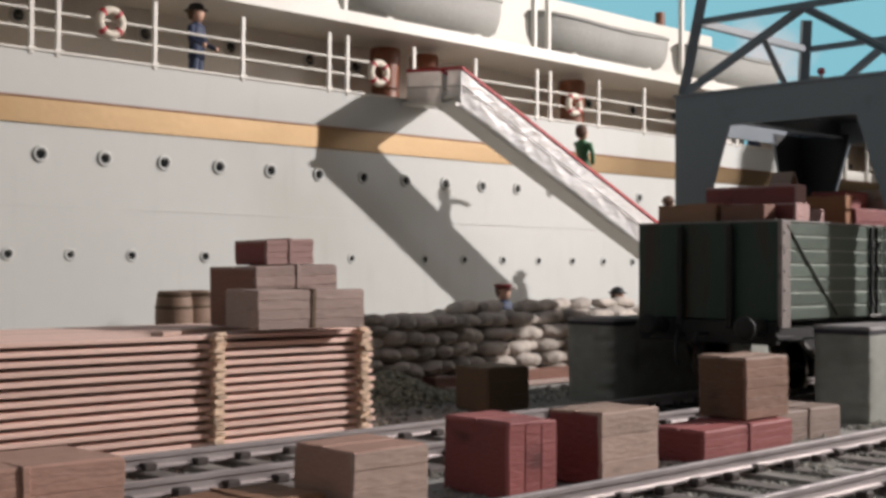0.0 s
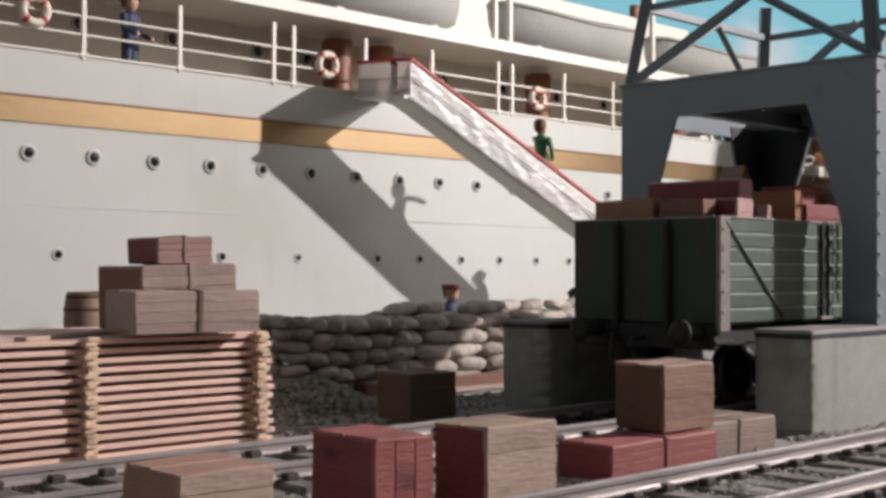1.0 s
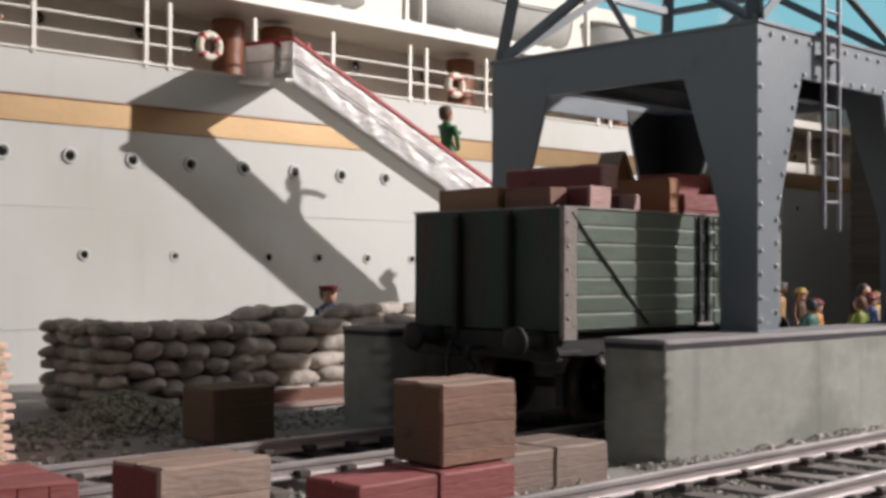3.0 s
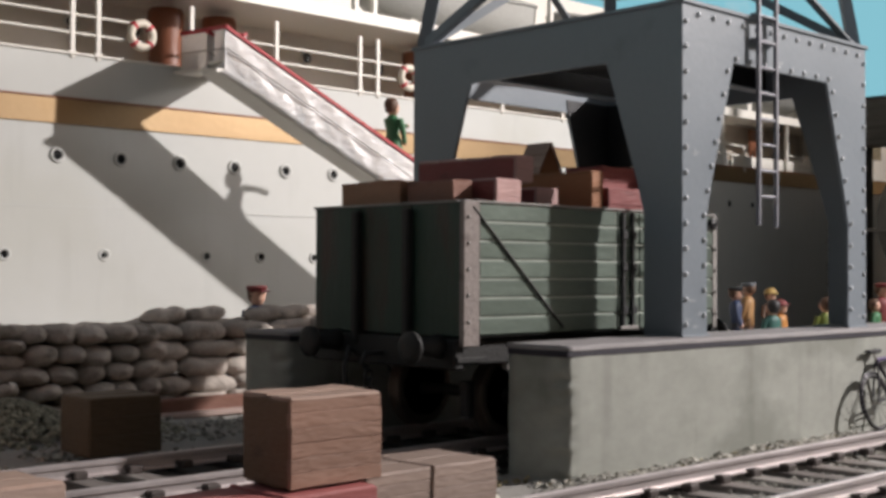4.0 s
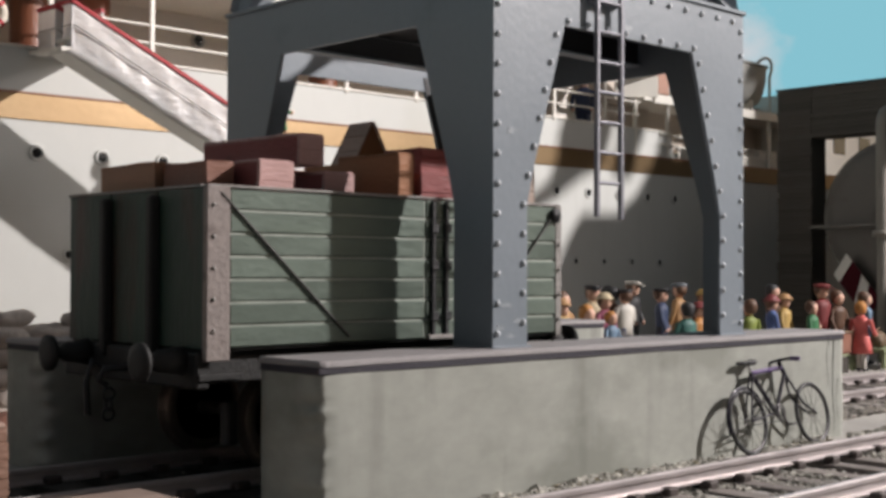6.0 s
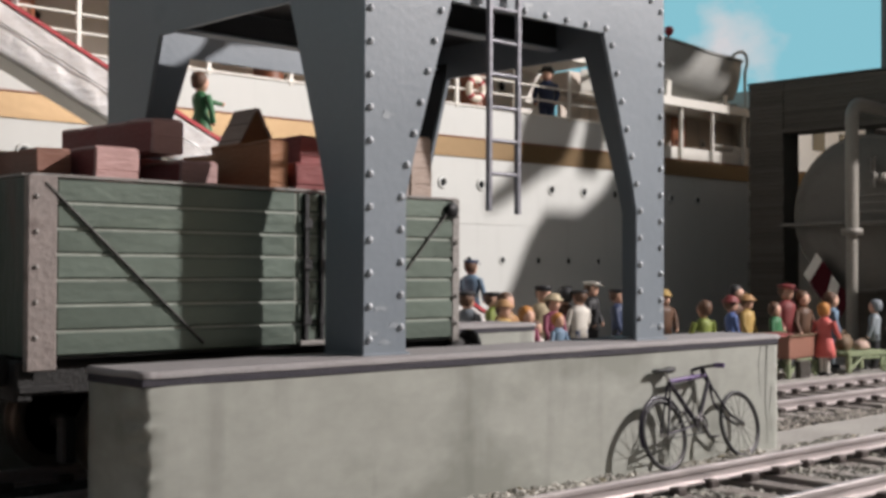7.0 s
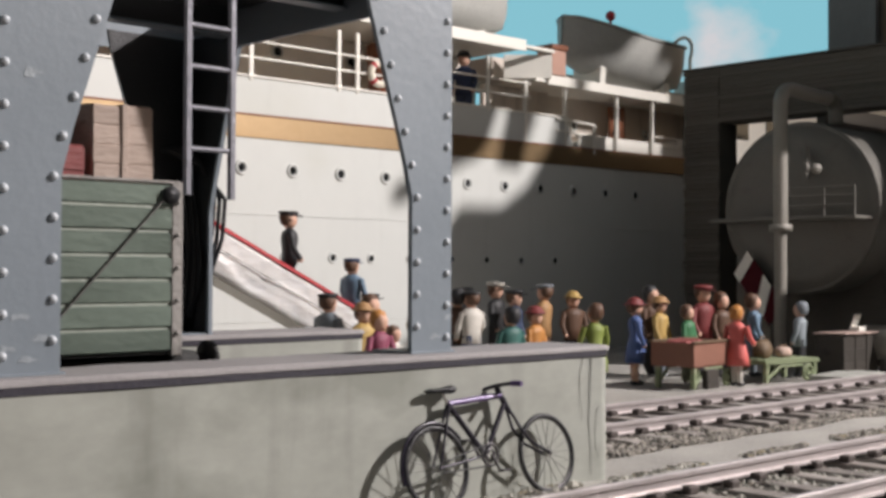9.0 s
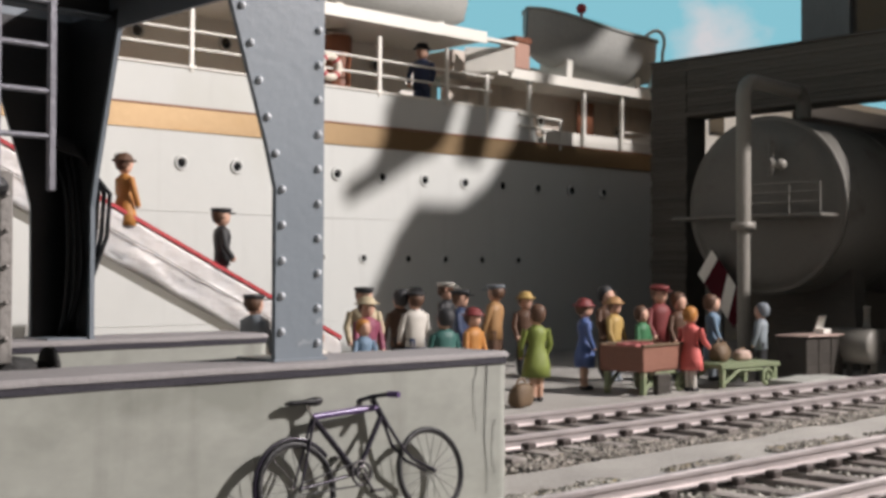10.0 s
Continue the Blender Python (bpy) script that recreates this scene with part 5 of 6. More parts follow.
# ---- shed, tank and pipe ----
def shed():
    t = thing("dark_shed", (40.8, 0, 0), "dark boarded open-fronted dock shed with a tower on top", "shed", kind="structure")
    # seen front: pillar, lintel; it is open below
    W = 12.0
    part("pillar", Mesh().box(0.04, 0.8, 17.8, 18.83, 0, 7.15), SHED, t)
    part("pillar", Mesh().box(0.04, 0.8, 5.6, 6.6, 0, 7.15), SHED, t)
    part("lintel", Mesh().box(0.04, 0.8, 6.6, 17.8, 5.78, 7.15), SHED, t)
    part("roof", Mesh().box(0.8, W, 5.6, 17.3, 6.99, 7.15), SHED, t)
    part("rear_wall", Mesh().box(W - 0.3, W, 5.6, 18.83, 0, 6.9), SHED, t)
    part("side_wall", Mesh().box(6.5, W - 0.3, 18.53, 18.83, 0, 6.9), SHED, t)
    part("side_wall", Mesh().box(0.8, W - 0.3, 5.6, 5.9, 0, 6.9), SHED, t)
    rng = random.Random(4)
    for k in range(12):
        z = 5.80 + k * 0.112
        part("board", Mesh().box(rng.uniform(-0.02, 0.015), 0.04, 6.6, 17.77, z, z + rng.uniform(0.095, 0.106), 0.008), SHED, t)
    for k in range(62):
        z = 0.05 + k * 0.1145
        part("board", Mesh().box(rng.uniform(-0.025, 0.015), 0.04, 17.79 + rng.uniform(-0.03, 0.02), 18.85 + rng.uniform(-0.02, 0.03), z, z + rng.uniform(0.095, 0.106), 0.008), SHED, t)
    part("parapet", Mesh().box(-0.06, 0.2, 5.6, 18.88, 7.15, 7.21, 0.015), SHED, t)
    # tower
    part("tower", Mesh().box(3.9, 6.6, 13.4, 16.99, 7.15, 13.0), SHED, t)
    part("tower_panel", Mesh().box(3.82, 3.9, 13.4, 15.4, 7.2, 13.0, 0.01), W_DARK, t)
    part("tower_corner", Mesh().box(3.74, 3.92, 15.55, 16.92, 7.15, 13.0, 0.02), TOWER, t)


shed()


def tank():
    c = (39.0, 14.5, 3.46)
    t = thing("storage_tank", (c[0], c[1], 0), "large grey horizontal cylindrical storage tank in the shed's mouth", "tank")
    z = c[2]
    part("end_plate", Mesh().lathe([(0.05, -0.14), (0.9, -0.12), (1.5, -0.06), (1.81, 0.0), (1.84, 0.04)], (0, 0, z), 48, "x"), TANK, t)
    part("shell", Mesh().lathe([(1.78, 0.02), (1.87, 0.03), (1.87, 8.0), (1.78, 8.01)], (0, 0, z), 56, "x"), TANK, t)
    part("rim", Mesh().lathe([(1.83, 0.0), (1.90, 0.0), (1.90, 0.09), (1.83, 0.09)], (0, 0, z), 56, "x"), TANK, t)
    for x in (2.6, 5.2):
        part("band", Mesh().lathe([(1.85, x), (1.90, x), (1.90, x + 0.12), (1.85, x + 0.12)], (0, 0, z), 56, "x"), TANK, t)
    for x in (1.2, 6.4):
        part("saddle", Mesh().prism([(-1.5, 0), (1.5, 0), (1.35, z - 1.35), (-1.35, z - 1.35)], "x", x, x + 0.5), SHED, t)
    part("shelf", Mesh().box(-0.75, -0.02, -1.75, 1.85, z - 0.30, z - 0.22, 0.015), TANK, t, "narrow grey service shelf")
    for y in (-1.7, -1.0, 0.0):
        part("rail_post", Mesh().tube([(-0.7, y, z - 0.22), (-0.7, y, z + 0.4)], 0.025, 8), TANK, t)
    for k in (0.0, 0.2, 0.38):
        part("guard_rail", Mesh().tube([(-0.7, -1.7, z + k), (-0.7, 0.0, z + k)], 0.022, 8), TANK, t)
    v = part("valve", Mesh().tube([(-0.05, -0.35, z + 0.85), (-0.45, -0.35, z + 0.85)], 0.11, 12), TANK, t)
    part("valve_knob", Mesh().lathe([(0.03, -0.12), (0.10, -0.08), (0.12, 0.0), (0.10, 0.08), (0.03, 0.12)], (-0.5, -0.7, z + 0.80), 14, "x"), PIPE, v)
    part("valve_stem", Mesh().tube([(-0.3, -0.35, z + 0.6), (-0.3, -0.35, z + 1.3)], 0.06, 10), TANK, v)


tank()


def pipe():
    t = thing("pipe", (37.6, 14.1, 0), "tall grey bent pipe standing in front of the tank", "pipe")
    up = [(0, 0, 3.0), (0, 0, 5.55)] + [(0.38 - 0.38 * math.cos(a), 0, 5.55 + 0.38 * math.sin(a)) for a in (k * math.pi / 12 for k in range(1, 7))] + [(1.2, 0.08, 5.93), (2.2, 0.15, 5.93)]
    part("lower_pipe", Mesh().tube([(0, 0, -0.05), (0, 0, 2.98)], 0.13, 14), PIPE, t)
    part("upper_pipe", Mesh().tube(up, 0.15, 14), PIPE, t)
    part("flange", Mesh().lathe([(0.12, 2.90), (0.24, 2.90), (0.24, 3.05), (0.12, 3.05)], n=18), PIPE, t)
    part("pipe_elbow", Mesh().tube([(2.2, 0.15, 5.93), (2.36, 0.16, 5.92), (2.5, 0.17, 5.85), (2.58, 0.17, 5.72), (2.6, 0.17, 5.4)], 0.165, 14), TANK, t, "dark downward elbow")


pipe()


# ---- bicycle ----
def bicycle():
    t = thing("bicycle", (21.78, 7.62, 0.01), "black bicycle with a purple top tube leaning on concrete plinth", "bicycle")
    t.matrix_world = t.matrix_world @ pose(0, 0, 0, -12)
    R = 0.36
    BIKE = mat("bicycle_black", (0.02, 0.017, 0.028), 0.3, 0.2, var=0.1, bump=0)
    PURPLE = mat("bicycle_purple", (0.085, 0.05, 0.15), 0.3, 0.1, var=0.1, bump=0)
    RIM = mat("bicycle_dull_rim", (0.10, 0.095, 0.10), 0.4, 0.6, var=0.1, bump=0)
    CHROME = mat("bicycle_chrome", (0.55, 0.54, 0.53), 0.25, 1.0, var=0.05, bump=0)
    H = {"rear": (-0.06, 0, R), "front": (1.33, 0, R), "bb": (0.54, 0, R + 0.06), "seat": (0.17, 0, 0.90), "head": (0.84, 0, 0.93), "headlow": (0.92, 0, 0.76), "saddle": (0.13, 0, 1.0), "stem": (0.80, 0, 1.0)}

    def bar(name, a, b, r=0.02, m=BIKE):
        part(name, Mesh().tube([H.get(a, a), H.get(b, b)], r, 8), m, t)

    bar("top_tube", "seat", "head", 0.027, PURPLE)
    bar("down_tube", "bb", (0.87, 0, 0.86), 0.024)
    bar("seat_tube", "bb", "seat", 0.026)
    bar("seat_post", "seat", "saddle", 0.016, CHROME)
    bar("head_tube", "headlow", "stem", 0.028)
    for s in (-0.05, 0.05):
        bar("chain_stay", (0.54, s * 0.6, R + 0.06), (-0.06, s, R), 0.012)
        bar("seat_stay", (0.17, s * 0.4, 0.88), (-0.06, s, R), 0.012)
        part("fork_blade", Mesh().tube([(0.92, s * 0.5, 0.76), (0.98, s, 0.62), (1.1, s, 0.48), (1.33, s, R)], 0.014, 8), BIKE, t)
    for k in ("rear", "front"):
        c = H[k]
        w = part("wheel", Mesh().ring(c, "y", R - 0.03, 0.013, 32, 6), RIM, t)
        part("tyre", Mesh().ring(c, "y", R - 0.012, 0.024, 36, 8), IRON, w)
        part("hub", Mesh().tube([(c[0], -0.05, c[2]), (c[0], 0.05, c[2])], 0.025, 10), CHROME, w)
        for j in range(20):
            a = j * math.pi / 10
            part("spoke", Mesh().tube([(c[0], 0.03 * (-1) ** j, c[2]), (c[0] + (R - 0.03) * math.cos(a), 0, c[2] + (R - 0.03) * math.sin(a))], 0.003, 4), RIM, w)
        g = [(c[0] + (R + 0.03) * math.cos(a), 0, c[2] + (R + 0.03) * math.sin(a)) for a in (radians(d) for d in (range(35, 196, 10) if k == "rear" else range(70, 171, 10)))]
        if k == "rear":
            part("mudguard", Mesh().tube(g, 0.018, 6), BIKE, t)
    part("saddle", Mesh().lathe([(0.02, -0.17), (0.045, -0.12), (0.04, 0.0), (0.075, 0.1), (0.07, 0.14), (0.02, 0.16)], (0.10, 0, 1.02), 12, "x", 1.0, 0.5), IRON, t, "black saddle")
    part("handlebar", Mesh().tube([(0.56, 0.17, 0.965), (0.66, 0.12, 0.99), (0.80, 0.0, 1.02), (0.87, -0.10, 1.02), (0.89, -0.17, 1.01)], 0.018, 8), BIKE, t)
    part("grip", Mesh().tube([(0.50, 0.2, 0.95), (0.62, 0.14, 0.98)], 0.026, 8), PURPLE, t, "purple grip")
    part("grip", Mesh().tube([(0.875, -0.12, 1.02), (0.90, -0.22, 1.0)], 0.026, 8), PURPLE, t, "purple grip")
    bb = H["bb"]
    part("chainring", Mesh().ring((bb[0], -0.06, bb[2]), "y", 0.095, 0.012, 24, 6).ring((bb[0], -0.06, bb[2]), "y", 0.05, 0.012, 16, 6), RIM, t)
    part("chain", Mesh().tube([(bb[0], -0.06, bb[2] + 0.095), (-0.06, -0.06, R + 0.04)], 0.008, 5).tube([(bb[0], -0.06, bb[2] - 0.095), (-0.06, -0.06, R - 0.04)], 0.008, 5), IRON, t)
    for k in (-1, 1):
        ex, ez = bb[0] - 0.07 * k, bb[2] + 0.15 * k
        part("crank", Mesh().tube([(bb[0], 0.08 * k, bb[2]), (ex, 0.09 * k, ez)], 0.014, 6).box(ex - 0.05, ex + 0.05, 0.135 * k - 0.045, 0.135 * k + 0.045, ez - 0.012, ez + 0.012, 0.005), RIM, t)


bicycle()

# ---- painted model figures: one plain mesh each ----
CLOTH = {}


def cloth(c):
    if c not in CLOTH:
        CLOTH[c] = mat("figure_paint", c, 0.6, var=0.12, scale=4, fine=20, bump=0.1)
    return CLOTH[c]


def figure(x, y, z, coat, legs, hat, label, h=1.62, turn=0.0, dress=False, arm=20.0, top="brim"):
    m = Mesh()
    s = h / 1.66
    if dress:
        m.slot = 1
        for a in (-0.06, 0.06):
            m.tube([(a, 0, 0.06), (a, 0.01, 0.28), (a, 0, 0.5)], 0.05, 8, 0.065)
            m.slot = 4
            m.lathe([(0.045, 0.0), (0.06, 0.02), (0.06, 0.06), (0.03, 0.09)], (a, -0.03, 0), 8, sy=1.8)
            m.slot = 1
        m.slot = 0
        m.lathe([(0.05, 0.42), (0.235, 0.42), (0.22, 0.62), (0.18, 0.82), (0.13, 0.96), (0.165, 1.14), (0.165, 1.24), (0.07, 1.33)], n=14, sy=0.72)
    else:
        m.slot = 1
        for a in (-0.085, 0.085):
            m.tube([(a, -0.06, 0.0), (a, -0.02, 0.07), (a, 0, 0.12), (a, 0.01, 0.45), (a * 0.9, 0, 0.82)], 0.06, 8, 0.095)
        m.slot = 0
        m.lathe([(0.05, 0.66), (0.185, 0.67), (0.165, 0.92), (0.20, 1.16), (0.185, 1.26), (0.07, 1.34)], n=14, sy=0.64)
    a = radians(arm)
    for k in (-1, 1):
        m.slot = 0
        sh, el = Vector((0.185 * k, 0, 1.24)), Vector((0.245 * k, -0.03, 0.99))
        if arm > 75 and k > 0:
            el = Vector((0.21 * k, -0.27, 1.22))
        lift = radians(15) if arm > 75 and k < 0 else a
        hd = el + Vector((-0.03 * k, -0.24 * math.sin(lift), -0.24 * math.cos(lift)))
        m.tube([sh, el, hd], 0.056, 8, 0.042)
        m.slot = 2
        m.lathe([(0.01, -0.05), (0.04, -0.02), (0.04, 0.03), (0.01, 0.05)], hd, 8)
    m.slot = 2
    head = len(m.v)
    m.tube([(0, 0, 1.30), (0, 0, 1.38)], 0.05, 8)
    m.lathe([(0.01, 1.33), (0.06, 1.345), (0.09, 1.42), (0.098, 1.50), (0.075, 1.57), (0.01, 1.60)], n=14, sy=1.1)
    if top != "hair":
        # hair below the hat
        m.slot = 5
        m.lathe([(0.03, 1.37), (0.08, 1.39), (0.104, 1.46), (0.107, 1.54), (0.09, 1.56)], (0, 0.028, 0), 12)
    m.slot = 3
    if top == "brim":
        m.lathe([(0.02, 1.515), (0.15, 1.52), (0.155, 1.535), (0.11, 1.555), (0.10, 1.60), (0.07, 1.64), (0.01, 1.66)], (0, 0.01, 0), 14, sy=1.1)
    elif top == "cap":
        m.lathe([(0.02, 1.53), (0.10, 1.53), (0.11, 1.56), (0.128, 1.585), (0.11, 1.605), (0.01, 1.615)], (0, 0.01, 0), 14, sy=1.1)
        m.box(-0.07, 0.07, -0.17, -0.08, 1.525, 1.54, 0.004)
    else:
        m.lathe([(0.03, 1.36), (0.085, 1.39), (0.108, 1.48), (0.11, 1.56), (0.08, 1.63), (0.01, 1.655)], (0, 0.032, 0), 14)
    # heads a little too large, as on hand-carved toys
    m.v[head:] = [(px * 1.16, py * 1.16, 1.33 + (pz - 1.33) * 1.1) for px, py, pz in m.v[head:]]
    m.v[:] = [(px * 1.1, py * 1.12, pz * 0.97) for px, py, pz in m.v]
    m.v[:] = [tuple(p) for p in wobble(m.v, 0.014, 7.0, x * 3.7 + y)]
    me = m.data("figurine", [cloth(coat), cloth(legs), SKIN, cloth(hat), cloth(BLACK), cloth(BRN)])
    return solid("figurine", me, None, label, "figurine", "model figures", at=pose(x, y, z, 0, 0, turn) @ Matrix.Scale(s, 4))


BLUE, RED_C, YEL, OLIVE, TEAL, MAG = (0.055, 0.095, 0.24), (0.60, 0.13, 0.115), (0.42, 0.28, 0.09), (0.17, 0.21, 0.04), (0.03, 0.11, 0.095), (0.22, 0.05, 0.09)
TAN, WHITE, BLACK, GREYC, LBLUE, ORNG, GRN, DRED, BRN, NAVY = (0.34, 0.19, 0.08), (0.55, 0.52, 0.47), (0.02, 0.02, 0.022), (0.16, 0.18, 0.20), (0.13, 0.20, 0.28), (0.42, 0.18, 0.04), (0.035, 0.15, 0.06), (0.16, 0.025, 0.025), (0.10, 0.05, 0.028), (0.025, 0.04, 0.09)
SKC, CREAM, PALEC = (0.5, 0.31, 0.22), (0.46, 0.38, 0.25), (0.22, 0.25, 0.27)
# on the open quay
figure(30.5, 13.25, 0, OLIVE, SKC, BRN, "painted figure in a lime green dress by the plinth", 1.55, 160, True, top="hair")
figure(32.55, 14.0, 0, BLUE, SKC, DRED, "painted figure in a blue coat dress and red hat", 1.6, 50, True)
figure(34.3, 14.75, 0, YEL, GREYC, TAN, "painted figure in a yellow top beside the cart", 1.6, 10, False)
figure(34.75, 15.3, 0, BRN, BLACK, BLACK, "painted figure in brown clothes by the ship's side", 1.8, 0, top="hair")
figure(34.1, 13.95, 0, GRN, BLACK, BRN, "painted figure in dark green clothes behind the cart", 1.45, 10, top="hair")
figure(34.95, 14.2, 0, DRED, BLACK, DRED, "painted figure in a dark red coat and cap", 1.86, -10, top="cap")
figure(33.72, 12.62, 0, RED_C, WHITE, ORNG, "painted figure in a bright red dress with ginger hair", 1.48, 95, True, arm=60, top="hair")
figure(35.3, 14.0, 0, BRN, BLACK, BRN, "painted figure in brown clothes behind the red dress", 1.68, -10, top="hair")
figure(35.8, 13.6, 0, LBLUE, GREYC, BRN, "painted figure in pale blue clothes by the green trolley", 1.66, 40, True, top="hair")
figure(36.42, 12.95, 0, PALEC, BLACK, GREYC, "painted figure in a grey jacket by a dark trunk", 1.5, 200, top="hair")
figure(33.25, 16.85, 0, TAN, BRN, GREYC, "painted figure in a tan overcoat and grey cap", 1.86, 200, top="cap")
figure(33.0, 17.95, 0, BLACK, BLACK, WHITE, "painted figure in a black uniform and white cap", 1.9, 20, top="cap")
figure(33.8, 16.55, 0, BRN, BLACK, YEL, "painted figure in a brown jacket and yellow hat", 1.68, -20)
figure(31.7, 16.2, 0, NAVY, BLACK, BLACK, "painted figure in dark navy clothes", 1.77, 30, top="cap")
figure(30.95, 16.6, 0, WHITE, NAVY, BLACK, "painted figure in a white shirt and navy waistcoat", 1.74, 170, top="cap")
figure(30.85, 16.9, 0, BRN, BLACK, BLACK, "painted figure in a brown jacket near the gangway", 1.75, 170, top="hair")
figure(29.65, 13.8, 0, ORNG, BRN, DRED, "painted figure in an orange-brown coat behind the plinth", 1.5, 10)
figure(28.65, 13.4, 0, TEAL, BLACK, BLACK, "painted figure in a teal coat behind the plinth", 1.52, 170, top="hair")
figure(26.25, 13.75, 0, MAG, SKC, ORNG, "painted figure in a magenta dress with ginger hair", 1.5, 0, True, top="hair")
figure(26.75, 14.0, 0, WHITE, SKC, BRN, "painted figure in a white and pink dress", 1.25, 10, True, top="hair")
figure(28.35, 14.9, 0, LBLUE, SKC, ORNG, "small painted figure in a light blue dress", 1.32, 0, True, top="hair")
figure(26.9, 14.9, 0, YEL, BLACK, TAN, "painted figure in a yellow coat near the gangway", 1.58, 0)
figure(28.95, 15.55, 0, MAG, BLACK, CREAM, "painted figure in a plum jacket near the gangway", 1.66, 0)
figure(27.4, 15.3, 0, TAN, BLACK, BRN, "painted figure in a tan jacket near the gangway", 1.7, 0, top="hair")
figure(28.9, 17.1, 0, OLIVE, BLACK, BLACK, "painted figure in an olive jacket at the gangway's foot", 1.7, 30, top="cap")
figure(29.55, 16.35, 0, CREAM, BLACK, BLACK, "painted figure in a cream shirt and black cap", 1.84, -30, top="cap")
figure(32.4, 18.2, 0, BLACK, BLACK, BLACK, "painted figure in a black coat by the ship", 1.75, 30)
figure(27.0, 15.9, 0, GREYC, GREYC, BLACK, "painted figure in grey clothes at the gangway's foot", 1.75, 100, top="cap")
# behind the sandbags
figure(18.9, 17.4, 0, NAVY, NAVY, DRED, "painted figure in a red cap behind the sandbags", 1.86, 0, top="cap")
figure(23.0, 17.6, 0, BLACK, BLACK, BLACK, "painted figure in a dark cap behind the sandbags", 1.72, 0)


def on_gangway(x):
    return 6.50 - 0.53 * (x - 19.4) - 0.56


figure(27.9, 18.2, on_gangway(27.9), BLACK, BLACK, BLACK, "painted figure in black standing on the gangway", 1.75, 60, arm=30, top="cap")
figure(29.2, 18.0, on_gangway(29.3), LBLUE, NAVY, NAVY, "painted figure in a light blue coat on the gangway", 1.65, 100, top="cap")
figure(26.15, 18.4, on_gangway(26.15), ORNG, BRN, BRN, "painted figure in an orange dress on the gangway", 1.62, 90, True)
figure(23.3, 18.9, on_gangway(23.3), GRN, GRN, BRN, "painted figure in green on the gangway", 1.72, 90, True, arm=80, top="hair")
# on the ship's deck
figure(14.28, 21.75, 5.62, NAVY, NAVY, BLACK, "painted figure in blue dungarees at the ship's rail", 1.95, 30, arm=60)
figure(35.9, 21.9, 5.62, NAVY, NAVY, BLACK, "painted figure in dark blue on the ship's deck", 1.9, -60)


# ---- carts and luggage ----
def trolley(x, y, label, top, frame_m, turn, deck=0.42, sides=0.0):
    """A low four-wheeled porter's trolley, with side boards if sides is given."""
    t = thing("luggage_trolley", (x, y, 0), label, "luggage trolley", "luggage trolleys", turn)
    part("deck", Mesh().rough(-0.78, 0.78, -0.42, 0.42, deck - 0.06, deck, 0.01, 0.01), top, t)
    for k in range(5):
        part("deck_slat", Mesh().box(-0.77, 0.77, -0.41 + 0.165 * k + 0.01, -0.41 + 0.165 * k + 0.15, deck + 0.002, deck + 0.025, 0.005), top, t)
    if sides:
        for b in (-0.43, 0.40):
            part("side_board", Mesh().rough(-0.80, 0.80, b, b + 0.035, deck - 0.04, deck + sides, 0.01, 0.012, b), top, t)
        for a in (-0.80, 0.765):
            part("end_board", Mesh().rough(a, a + 0.035, -0.40, 0.40, deck - 0.04, deck + sides, 0.01, 0.012, a), top, t)
        part("top_rim", Mesh().rough(-0.83, 0.83, -0.46, -0.385, deck + sides, deck + sides + 0.04, 0.008, 0.01).rough(-0.83, 0.83, 0.37, 0.46, deck + sides, deck + sides + 0.04, 0.008, 0.01), W_DARK, t)
    for a in (-0.68, 0.68):
        for b in (-0.35, 0.35):
            part("leg", Mesh().rough(a - 0.045, a + 0.045, b - 0.045, b + 0.045, 0.0, deck - 0.06, 0.01, 0.012), frame_m, t)
    for b in (-0.37, 0.37):
        part("side_brace", Mesh().tube([(-0.66, b, 0.08), (-0.3, b, deck - 0.1), (0.3, b, deck - 0.1), (0.66, b, 0.08)], 0.035, 6), frame_m, t)
        part("wheel", Mesh().ring((0.42, b * 1.12, 0.16), "y", 0.13, 0.035, 18, 8).tube([(0.42, b * 1.05, 0.16), (0.42, b * 1.2, 0.16)], 0.05, 8).box(0.40, 0.44, b * 1.1, b * 1.14, 0.04, 0.28).box(0.30, 0.54, b * 1.1, b * 1.14, 0.14, 0.18), frame_m, t)
    return t


TROLLEY = mat("trolley_green", (0.19, 0.225, 0.125), 0.65, var=0.25, scale=3, fine=18, stain=(0.28, 0.28, 0.19), stain_scale=3)
trolley(33.15, 13.12, "low green-legged luggage trolley with brown side boards", W_CART, TROLLEY, 6, 0.44, 0.36)
trolley(35.32, 12.82, "low pale green luggage trolley on the quay", TROLLEY, TROLLEY, -8, 0.40)
crate("suitcase", 32.5, 33.1, 12.9, 13.3, 0.47, 0.84, W_RED, "dull red suitcase lying in the luggage trolley", 2, 2, group="luggage", turn=9)
crate("suitcase", 33.2, 33.75, 12.92, 13.35, 0.47, 0.80, W_BROWN, "brown suitcase lying in the luggage trolley", 2, 1, group="luggage", turn=-4)
crate("trunk", 36.95, 38.3, 12.3, 12.95, 0.0, 0.80, W_BLACK, "dark trunk beside the railway track", 3, 2, group="luggage")
crate("hand_case", 32.75, 33.1, 12.58, 12.7, 0.0, 0.33, W_BLACK, "dark hand case standing under the trolley", 2, 0, group="luggage")


